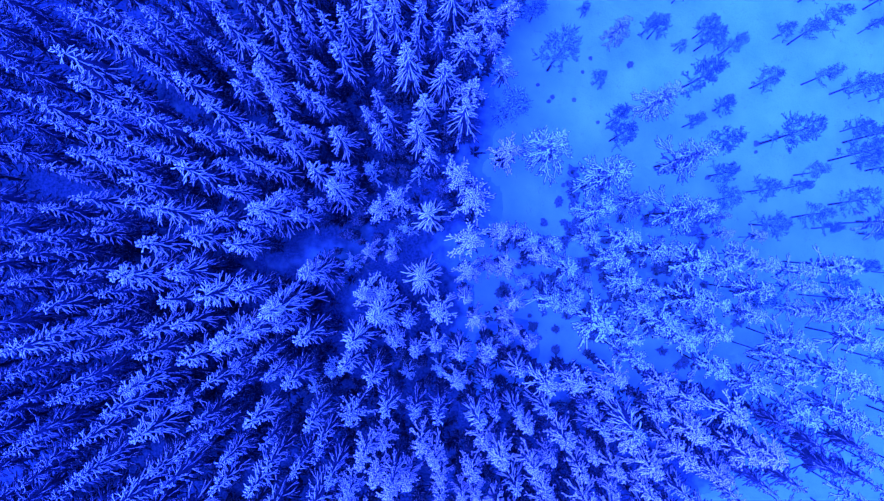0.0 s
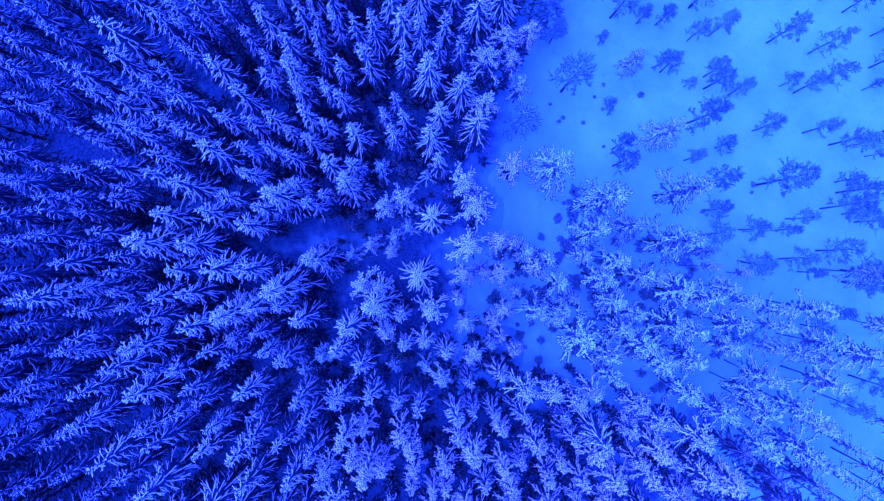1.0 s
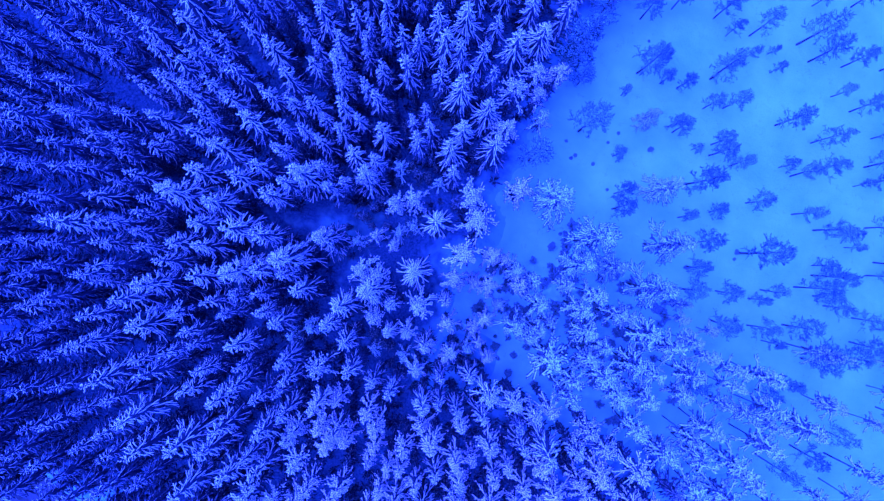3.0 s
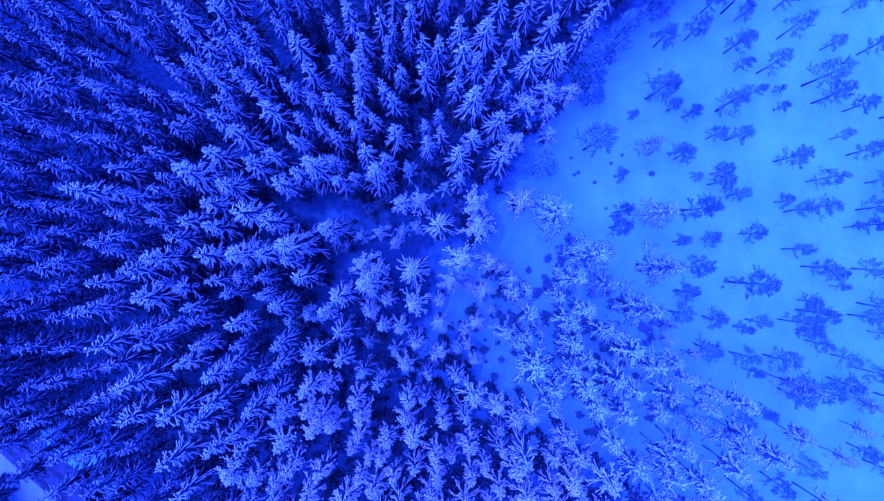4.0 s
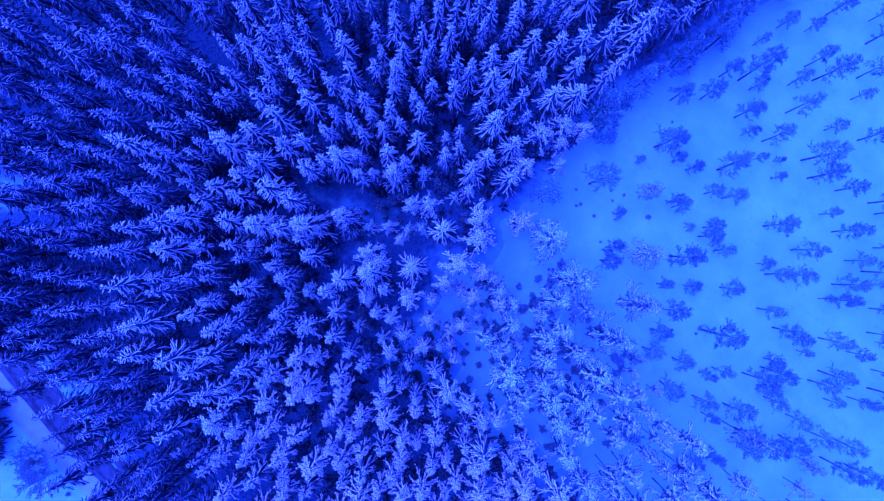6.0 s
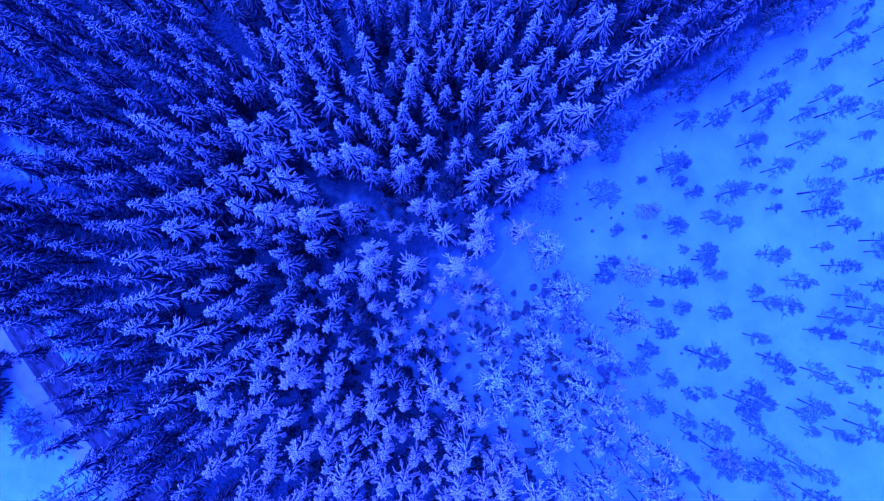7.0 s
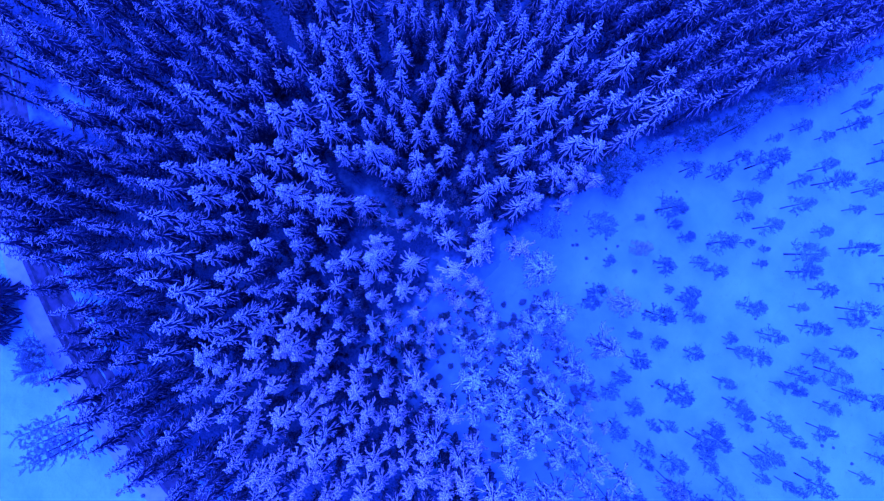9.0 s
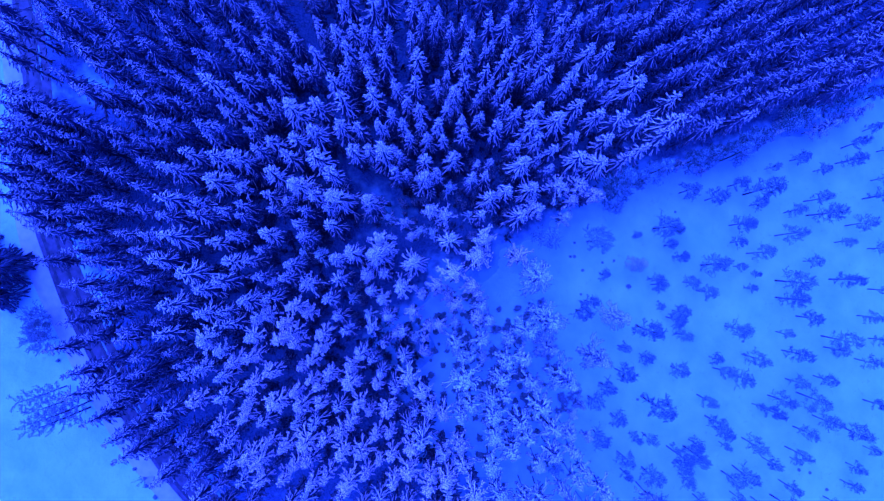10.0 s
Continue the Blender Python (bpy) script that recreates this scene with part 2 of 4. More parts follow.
def pine_crown(rng, h=17.0, reach=2.5, limbs=22, forks=4, foot=0.52, thick=0.09, cone=2.0, tuft=0.42, tips=3):
    """Ragged upturned limbs that fork like antlers and end in short thick frosted tufts."""
    b = Build()
    turn = rng.uniform(0, 6.28)
    for k in range(limbs):
        s = min(1.0, (k + rng.uniform(0, 0.8)) / limbs)
        z = h * (foot + (0.95 - foot) * s)
        L = (reach * max(0.0, 1 - s ** cone) ** 0.7 + 0.8 * tuft) * rng.uniform(0.3, 1.25)
        turn += 2.4 + rng.uniform(-0.9, 0.9)
        p = Vector((0, 0, z - 0.15 * L))
        q = Vector((math.cos(turn) * L, math.sin(turn) * L, z + (0.02 + 0.4 * s) * L))
        b.finger(p, q, thick * 0.9, lift=0.06 * L)
        arms = [(p.lerp(q, 0.35), q, turn)]
        for j in range(forks):
            f = rng.uniform(0.3, 0.85)
            m = p.lerp(q, f) + Vector((0, 0, 0.24 * L * f * (1 - f)))
            g = turn + rng.uniform(0.3, 1.1) * (1 if j % 2 else -1)
            tl = (0.42 - 0.2 * f) * L + tuft * rng.uniform(0.5, 1.0)
            e = m + Vector((math.cos(g), math.sin(g), rng.uniform(-0.15, 0.6))) * tl
            b.spike(m, e, thick * rng.uniform(0.9, 1.2), at=0.7, fringe=1.3)
            arms.append((m, e, g))
        for m, e, g in arms:
            for j in range(tips):
                c = g + rng.uniform(0.2, 1.25) * (1 if j % 2 else -1)
                root = m.lerp(e, rng.uniform(0.25, 1.0))
                tl = tuft * rng.uniform(0.45, 1.15)
                b.spike(root, root + Vector((math.cos(c), math.sin(c), rng.uniform(-0.4, 0.7))) * tl, thick * rng.uniform(0.6, 1.0), at=rng.uniform(0.45, 0.75), fringe=1.4)
    for j in range(8):
        g = 0.8 * j
        b.finger((0, 0, h - 1.4 * tuft), (1.1 * tuft * math.cos(g), 1.1 * tuft * math.sin(g), h - 0.7 * tuft + 0.2 * (j % 3)), thick)
    return b


def pine_underside(rng, h=17.0, reach=2.0, foot=0.5):
    """Inner limbs and needles of a pine that the snow has not reached."""
    b = Build()
    for k in range(34):
        s = k / 33
        a = 2.4 * k + rng.uniform(-0.4, 0.4)
        L = reach * (0.35 + 0.5 * math.sqrt(1 - s)) * rng.uniform(0.6, 1.15)
        p = Vector((0, 0, h * (foot - 0.08 + (0.88 - foot) * s)))
        q = p + Vector((math.cos(a) * L, math.sin(a) * L, (0.25 * s - 0.3) * L))
        b.spike(p, q, 0.08, fringe=1.8)
        for _ in range(2):
            m = p.lerp(q, rng.uniform(0.4, 0.8))
            g = a + rng.uniform(-1.0, 1.0)
            b.spike(m, m + Vector((math.cos(g), math.sin(g), -0.4)) * 0.45 * L, 0.07, fringe=1.8)
    return b


def tree(name, crown, crown_mat, trunk, trunk_mat, label, category, group, lower=None, lower_mat=None):
    root = new(name)
    tagged(root, label, category, group)
    part("trunk", trunk, trunk_mat, root)
    part("crown", crown, crown_mat, root, "snow-laden crown" if lower else "")
    if lower:
        part("skirt", lower, lower_mat or DARKENED, root, "dark boughs without snow, shade put into their colour")
    return root


rng = random.Random(11)
SPRUCE_KINDS = [tree("spruce", spruce_crown(rng, reach=1.2 * R, whorls=W, count=6, twigs=1, foot=0.58), SPRUCE, stem(rng, 19.8, 0.20), BARK,
                     L, "spruce tree", "spruces of the dense stand", drooping_boughs(rng, reach=1.1 * R, foot=0.56))
                for R, W, L in ((1.5, 8, "tall spruce with snow-laden boughs in dense forest"),
                                (1.8, 9, "tall spruce with wide snow-laden boughs in dense forest"),
                                (1.25, 8, "slim spruce with short snowy boughs in dense forest"),
                                (1.6, 7, "tall spruce with snow-laden boughs in dense forest"),
                                (1.4, 8, "tall spruce with snow-laden boughs in dense forest"),
                                (1.7, 8, "tall spruce with snow-laden boughs in dense forest"))]
ROUND_KINDS = [tree("spruce", spruce_crown(rng, reach=1.0 * R, whorls=6, count=6, twigs=1, foot=0.72, thick=1.1, droop=0.6, ragged=0.45, feather=6, gaps=0.14), SPRUCE, stem(rng, 19.8, 0.18), BARK,
                    "shorter spruce with a round snowy top in dense forest", "spruce tree", "spruces of the dense stand", drooping_boughs(rng, reach=0.8 * R, foot=0.74))
               for R in (1.45, 1.65, 1.3, 1.55)]
BRIGHT_KINDS = [tree("spruce", spruce_crown(rng, reach=1.05 * R, whorls=7, count=6, twigs=1, foot=0.68, thick=1.2, droop=0.75, ragged=0.4, feather=4, gaps=0.1), BRIGHT, stem(rng, 19.8, 0.18), BARK,
                    "snow-laden spruce in dense forest with extra light put into its snow colour", "spruce tree", "spruces of the dense stand", drooping_boughs(rng, reach=0.9 * R, foot=0.66))
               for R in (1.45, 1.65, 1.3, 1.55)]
OLD_KINDS = [tree("old_spruce", spruce_crown(rng, reach=R, whorls=11, count=7, twigs=2, foot=0.42), SPRUCE, stem(rng, 19.8, 0.27), BARK,
                  "broad old spruce with long snow-covered boughs", "spruce tree", "spruces of the dense stand",
                  drooping_boughs(rng, reach=0.8 * R, foot=0.46)) for R in (2.4, 2.7)]
FROST_KINDS = [tree("pine", spruce_crown(rng, h=17.0, reach=0.95 * R, whorls=6, count=6, twigs=1, foot=0.54, thick=1.3, droop=0.4, ragged=0.45, feather=6, gaps=0.16, core=False), FROST, stem(rng, 16.5, 0.095, 0.25), BARK,
                    "frosted pine with a ragged white crown", "pine tree", "frosted pines at the forest edge", pine_underside(rng, reach=0.75 * R), DARKENED)
               for R in (1.5, 1.9, 1.65, 1.75, 2.05)]
HALF_KINDS = [tree("pine", spruce_crown(rng, h=17.0, reach=0.95 * R, whorls=9, count=6, twigs=2, foot=0.38, thick=0.95, droop=0.45, ragged=0.45, feather=7, gaps=0.15, core=False), HALF, stem(rng, 16.5, 0.11, 0.25), BARK,
                   "pine at the clearing half dusted with frost", "pine tree", "frosted pines at the forest edge", pine_underside(rng, reach=0.7 * R, foot=0.42), DARKENED)
              for R in (1.8, 2.1, 1.95)]
THIN_KINDS = [tree("field_pine", pine_crown(rng, h=9.0, reach=R, limbs=26, forks=3, foot=F, thick=0.055, tuft=0.4, tips=5, cone=1.2), THIN, stem(rng, 8.6, 0.125, 0.2), BARK,
                   "young dark pine thinly dusted with snow", "pine tree", "scattered young pines of the clearing")
              for R, F in ((1.15, 0.41), (1.35, 0.37), (1.0, 0.45), (1.25, 0.38))]
EDGE_KINDS = [tree("old_spruce", spruce_crown(rng, reach=R, whorls=15, count=9, twigs=3, foot=0.16, thick=1.3), DARKENED, stem(rng, 19.8, 0.3), BARK,
                   "broad dark spruce at the road with drooping boughs", "spruce tree", "dark spruces beside the road") for R in (3.0, 3.4)]
USED = set()


def room(x, y):
    """How far the crown of a tree can spread: 1 where its neighbours stand 3.4 m off."""
    d = sorted((q[0] - x) ** 2 + (q[1] - y) ** 2 for stand in STANDS for q in stand[1])[1:3]
    return min(1.12, max(0.72, (math.sqrt(d[0]) + math.sqrt(d[1])) / 6.8))


def plant(kinds, x, y, h, full, spread=1.0):
    """One tree of the given kinds at a place of the plan, h high."""
    base = kinds[rng.randrange(len(kinds))]
    s = h / full
    w = s ** 0.8 * spread * rng.uniform(0.9, 1.1)
    m = Matrix.LocRotScale((x, y, rise(x, y)), Euler((rng.uniform(-0.03, 0.03), rng.uniform(-0.03, 0.03), rng.uniform(0, 6.28))), (w, w, s))
    if base.name not in USED:
        USED.add(base.name)
        base.matrix_basis = m
        return base
    bare = base.scale.copy()
    base_scale = Matrix.Diagonal((1 / bare.x, 1 / bare.y, 1 / bare.z, 1))
    return copy_thing(base, m @ base_scale)


# ---- ground ----
def ground_sheet():
    near = [float(v) for v in range(-120, 121, 2)]
    far = [130.0, 150.0, 190.0, 270.0, 430.0, 750.0, 1400.0, 2600.0]
    axis = [-v for v in reversed(far)] + near + far
    n = len(axis)
    b = Build()
    b.v = [Vector((x, y, rise(x, y))) for y in axis for x in axis]
    b.f = [(j * n + i, j * n + i + 1, (j + 1) * n + i + 1, (j + 1) * n + i) for j in range(n - 1) for i in range(n - 1)]
    tagged(new("ground", b.mesh("ground", SNOW)), "gently rolling ground under untouched snow", "ground", kind="structure")


ground_sheet()

ROAD = [(-150, -2), (-112, -23), (-85, -37.3), (-66, -49), (-54, -56.6), (-43, -60.6), (-34, -62.8), (-20, -65.3), (-4.4, -66.5), (30, -65), (70, -62), (150, -60)]


def along(points, step=2.0):
    """Points at even steps along a smooth line through the given ones."""
    out = []
    for k in range(1, len(points) - 2):
        a, b, c, d = [Vector((*points[k + i], 0)) for i in (-1, 0, 1, 2)]
        n = max(2, int((c - b).length / step))
        for i in range(n):
            t = i / n
            out.append(0.5 * (2 * b + (c - a) * t + (2 * a - 5 * b + 4 * c - d) * t * t + (3 * b - a - 3 * c + d) * t ** 3))
    return out


def band(name, line, profile, mat, label, category):
    """A strip of ground along a line; profile: offsets across and heights."""
    b = Build()
    n = len(profile)
    for k, p in enumerate(line):
        d = (line[min(k + 1, len(line) - 1)] - line[max(k - 1, 0)]).normalized()
        s = Vector((-d.y, d.x, 0))
        for o, z in profile:
            q = p + s * (o + 0.12 * math.sin(k * 0.7 + o))
            b.v.append(Vector((q.x, q.y, rise(q.x, q.y) + z)))
    b.f = [(k * n + i, k * n + i + 1, (k + 1) * n + i + 1, (k + 1) * n + i) for k in range(len(line) - 1) for i in range(n - 1)]
    return tagged(new(name, b.mesh(name, mat)), label, category, kind="structure")


line = along(ROAD)
band("snow_bank", line, [(-2.6, -0.05), (-2.1, 0.1), (-1.4, 0.2), (-0.6, 0.24), (0.2, 0.2), (0.75, 0.12), (1.1, -0.02)],
     TRACK, "smooth bank of ploughed snow along the forest road", "snow bank")
band("road", line, [(0.8, 0.0), (1.2, 0.06), (1.9, 0.03), (2.6, 0.06), (3.3, 0.07), (4.0, 0.06), (4.7, 0.03), (5.3, 0.08), (6.3, 0.08), (7.2, -0.05)],
     DIRT_SHADE, "narrow dark forest road with dirty packed snow, tree shade put into its colour", "road")
for side in (2.05, 4.45):
    band("wheel_rut", line, [(side - 0.3, 0.066), (side, 0.06), (side + 0.3, 0.066)], RUT, "dark wheel rut worn into the forest road", "wheel rut")


# ---- the standing trees: x, y, height, stand by stand ----
STANDS = []
STANDS.append(('old_spruce', [
    (-33.5, -3.3, 21.0), (-14.1, -3.3, 19.9), (-18.2, -6.5, 21.2), (-23.9, -10.2, 20.6), (-33.0, -15.0, 20.6), (-6.6, -7.9, 21.3),
    (-19.7, 18.9, 18.9), (-12.2, 5.9, 18.9), (-18.9, 4.1, 21.9),
]))
STANDS.append(('spruce', [
    (-22.4, -0.2, 20.1), (-42.2, -1.0, 18.1), (-44.9, -1.2, 20.9), (-44.6, -3.2, 20.6), (-39.4, -3.1, 18.2), (-29.1, -2.7, 19.2),
    (-40.9, -3.9, 19.5), (-35.8, -5.0, 20.0), (-42.8, -6.3, 19.1), (-25.0, -4.9, 21.3), (-6.2, -1.2, 13.0), (-36.8, -7.5, 18.7),
    (-30.2, -6.2, 19.5), (-40.8, -9.6, 22.3), (-39.1, -9.2, 19.9), (-43.8, -10.5, 22.4), (-21.4, -5.2, 21.8), (-36.5, -9.7, 18.4),
    (-32.6, -9.4, 18.4), (-40.4, -12.2, 19.2), (-28.4, -8.8, 18.4), (-35.5, -11.1, 19.0), (-38.2, -14.3, 22.4), (-31.9, -12.1, 19.6),
    (-39.7, -16.1, 22.3), (-20.3, -9.0, 20.8), (-38.1, -16.9, 19.3), (-27.6, -12.3, 18.8), (-35.2, -17.7, 21.5), (-17.6, -9.1, 20.0),
    (-38.6, -21.0, 21.1), (-23.3, -12.7, 18.3), (-31.4, -18.0, 19.6),
]))
STANDS.append(('spruce', [
    (-25.6, -15.4, 18.2), (-29.5, -17.8, 17.4), (-19.5, -11.8, 19.8), (-9.1, -5.6, 16.5), (-36.7, -23.0, 22.3), (-22.3, -14.1, 18.8),
    (-33.1, -21.1, 19.3), (-15.7, -10.3, 19.8), (-37.3, -24.6, 22.3), (-22.8, -15.7, 19.8), (-26.6, -19.7, 19.9), (-19.0, -14.5, 19.6),
    (-34.2, -26.8, 22.1), (-27.7, -22.1, 20.5), (-31.4, -25.0, 19.0), (-25.0, -21.0, 19.9), (-28.9, -25.3, 21.0), (-16.6, -14.8, 21.7),
    (-6.3, -5.8, 17.2), (-20.2, -19.3, 19.8), (-23.7, -23.9, 18.2), (-29.6, -30.6, 22.5), (-9.7, -10.4, 20.8), (-19.5, -21.5, 20.1),
    (-24.7, -27.2, 17.5), (-19.2, -23.7, 19.5), (-28.2, -35.4, 20.0), (-20.8, -26.3, 18.8), (-14.4, -19.0, 21.8), (-10.1, -13.4, 21.2),
    (-23.5, -32.4, 21.1), (-15.8, -24.0, 20.7), (-19.2, -29.8, 20.0),
]))
STANDS.append(('spruce', [
    (-13.1, -20.9, 19.9), (-13.9, -23.0, 18.9), (-19.6, -33.0, 19.6), (-8.2, -14.8, 19.5), (-20.8, -37.8, 20.9), (-2.0, -3.8, 19.4),
    (-5.8, -11.0, 14.0), (-10.0, -19.5, 16.8), (-12.5, -24.9, 21.3), (-13.8, -28.5, 20.3), (-16.8, -35.1, 19.7), (-14.9, -32.1, 18.9),
    (-18.2, -41.8, 18.7), (-3.6, -8.7, 18.5), (-11.4, -28.9, 17.0), (-12.5, -32.4, 19.9), (-8.4, -22.2, 22.3), (-10.2, -27.3, 17.2),
    (-14.0, -37.5, 17.3), (-6.0, -17.8, 20.7), (-6.8, -22.2, 17.3), (-7.7, -25.9, 17.4), (-12.6, -42.6, 18.3), (-9.2, -31.8, 16.9),
    (-10.4, -37.5, 17.3), (-11.0, -44.1, 16.8), (-10.1, -41.6, 16.5), (-8.3, -36.5, 17.7), (-6.4, -28.4, 16.4), (-2.7, -12.3, 17.5),
    (-5.3, -25.1, 22.2), (-6.5, -33.0, 20.3), (-4.0, -27.0, 16.6),
]))
STANDS.append(('spruce', [
    (-6.7, -45.2, 17.6), (-2.7, -18.9, 18.1), (-2.4, -21.9, 18.3), (-3.2, -32.5, 18.2), (-0.9, -11.3, 15.5), (-2.8, -36.2, 18.2),
    (-0.4, -7.5, 16.4), (-0.9, -24.3, 17.0), (-1.3, -38.8, 17.6), (-1.0, -44.3, 19.3), (-0.3, -26.4, 16.2), (-0.2, -28.7, 18.1),
    (-0.1, -40.6, 18.1), (0.0, -18.8, 19.9), (1.4, -44.1, 20.3), (1.5, -35.4, 17.4), (1.9, -31.9, 18.0), (2.1, -28.9, 17.8),
    (3.4, -25.8, 18.1), (5.7, -43.3, 20.7), (4.3, -32.2, 16.6), (3.9, -28.4, 16.8), (5.8, -39.6, 18.1), (2.0, -12.8, 17.5),
    (7.2, -41.8, 22.3), (3.6, -19.8, 19.9), (6.0, -29.8, 17.5), (4.6, -22.5, 17.9), (8.2, -38.2, 17.8), (10.1, -44.4, 18.6),
    (9.4, -35.4, 17.4), (11.7, -42.0, 18.1), (6.8, -24.0, 19.6),
]))
STANDS.append(('spruce', [
    (11.1, -38.8, 17.8), (5.7, -18.4, 18.3), (5.0, -15.8, 17.7), (12.6, -36.5, 18.4), (11.6, -32.5, 17.6), (15.0, -38.4, 18.3),
    (11.5, -29.4, 18.5), (10.0, -24.5, 19.7), (11.7, -27.6, 16.7), (4.0, -9.1, 13.6), (8.3, -18.9, 18.1), (15.6, -35.4, 18.6),
    (14.7, -32.0, 18.1), (9.5, -20.6, 17.7), (5.6, -11.9, 15.9), (12.1, -24.5, 17.8), (2.9, -5.7, 18.5), (18.9, -34.1, 18.5),
    (16.7, -29.1, 18.1), (13.6, -22.0, 19.4), (11.7, -19.0, 18.0), (15.7, -25.1, 18.2), (19.7, -30.3, 18.5), (19.6, -28.1, 17.7),
    (17.2, -24.1, 17.5), (20.3, -26.1, 17.2), (22.8, -28.3, 17.9), (7.4, -8.8, 12.4), (21.4, -23.4, 15.9), (10.4, -11.3, 14.5),
    (17.2, -18.5, 17.6), (2.9, -3.0, 16.9), (24.1, -25.5, 17.2),
]))
STANDS.append(('spruce', [
    (15.5, -16.1, 16.7), (20.9, -19.5, 21.2), (18.3, -16.7, 17.4), (27.8, -24.8, 17.3), (26.5, -23.4, 15.9), (31.3, -26.7, 17.2),
    (8.5, -6.9, 14.4), (33.0, -26.6, 15.7), (25.3, -19.7, 15.4), (20.2, -15.1, 17.4), (28.6, -21.0, 17.0), (34.5, -24.2, 16.5),
    (38.2, -24.5, 16.6), (28.2, -17.9, 16.5), (26.3, -16.3, 16.1), (33.8, -19.4, 16.6), (5.7, -2.5, 12.5), (7.5, -2.4, 14.5),
    (11.1, -1.4, 16.4), (8.6, 1.0, 15.1), (6.8, 1.5, 15.4), (3.2, 0.8, 16.5), (3.8, 5.1, 16.5), (7.9, 11.2, 12.5),
    (7.8, 27.3, 14.4), (6.2, 23.6, 15.6), (3.5, 18.0, 15.2), (6.5, 34.0, 19.5), (1.4, 7.5, 17.3), (4.8, 26.2, 15.5),
    (7.2, 41.5, 19.4), (2.4, 14.5, 19.5), (3.0, 23.2, 16.5),
]))
STANDS.append(('spruce', [
    (5.7, 44.3, 19.7), (3.9, 31.1, 18.1), (3.4, 39.5, 20.5), (0.9, 37.2, 20.2), (0.4, 18.8, 19.0), (-0.5, 23.0, 21.4),
    (-2.2, 42.9, 19.6), (-3.7, 39.2, 17.6), (-1.6, 15.7, 19.6), (-2.2, 22.2, 20.0), (-2.8, 25.1, 20.1), (-5.0, 42.0, 17.6),
    (-5.4, 37.6, 20.6), (-1.4, 9.4, 19.9), (-5.8, 33.1, 18.6), (-3.8, 19.7, 22.5), (-2.4, 12.6, 19.6), (-4.7, 23.8, 21.7),
    (-7.7, 38.0, 18.7), (-6.1, 29.7, 19.1), (-9.1, 41.2, 20.9), (-9.3, 35.0, 21.5), (-9.1, 32.7, 21.1), (-11.3, 40.5, 19.9),
    (-7.8, 24.6, 21.8), (-6.7, 21.2, 19.6), (-9.0, 26.9, 21.8), (-13.9, 38.2, 19.5), (-15.4, 40.3, 21.9), (-12.2, 31.5, 22.5),
    (-5.4, 13.8, 20.1), (-12.0, 28.9, 21.4), (-6.8, 16.1, 19.6),
]))
STANDS.append(('spruce', [
    (-14.9, 34.9, 19.9), (-16.1, 37.2, 21.1), (-17.4, 39.7, 22.1), (-14.3, 31.7, 22.2), (-10.7, 23.5, 22.2), (-1.4, 3.0, 21.0),
    (-16.5, 33.5, 21.7), (-14.7, 29.6, 20.4), (-12.5, 23.9, 21.7), (-18.3, 35.0, 19.4), (-10.8, 20.5, 21.8), (-7.9, 14.4, 19.8),
    (-6.5, 11.8, 21.5), (-20.6, 35.9, 20.9), (-19.8, 34.5, 19.4), (-16.8, 29.0, 20.5), (-15.8, 26.7, 19.3), (-14.2, 23.7, 20.6),
    (-19.8, 31.7, 19.2), (-18.4, 28.2, 19.8), (-23.1, 32.6, 19.2), (-17.2, 24.2, 19.3), (-14.2, 19.8, 18.4), (-17.0, 22.7, 17.9),
    (-21.5, 28.6, 18.6), (-16.2, 20.7, 17.8), (-19.6, 24.9, 19.1), (-24.4, 30.2, 20.2), (-13.0, 16.0, 19.5), (-22.2, 27.0, 17.6),
    (-14.7, 16.5, 19.9), (-20.0, 21.5, 19.7), (-25.2, 26.4, 19.3),
]))
STANDS.append(('spruce', [
    (-22.9, 23.7, 19.1), (-11.6, 11.9, 18.1), (-5.2, 5.2, 16.8), (-27.7, 26.7, 19.5), (-18.2, 16.3, 18.2), (-25.5, 22.5, 17.7),
    (-27.8, 24.5, 20.3), (-14.9, 13.1, 18.1), (-22.4, 19.6, 17.8), (-30.8, 24.1, 21.4), (-10.9, 8.4, 19.6), (-29.4, 22.5, 21.4),
    (-22.4, 17.0, 18.9), (-17.0, 12.9, 20.3), (-32.7, 23.3, 20.4), (-35.6, 25.1, 19.7), (-31.2, 21.1, 20.8), (-27.9, 18.1, 19.3),
    (-37.5, 24.2, 20.1), (-16.6, 10.6, 18.4), (-34.5, 21.7, 20.2), (-20.9, 13.0, 19.1), (-30.8, 19.0, 20.2), (-25.0, 14.7, 20.5),
    (-19.4, 11.1, 18.4), (-6.9, 3.8, 17.4), (-14.6, 8.0, 18.4), (-39.6, 20.3, 21.2), (-23.4, 12.0, 19.2), (-33.4, 15.9, 20.2),
    (-25.9, 12.1, 22.0), (-18.3, 8.3, 18.7), (-39.4, 17.1, 19.1),
]))
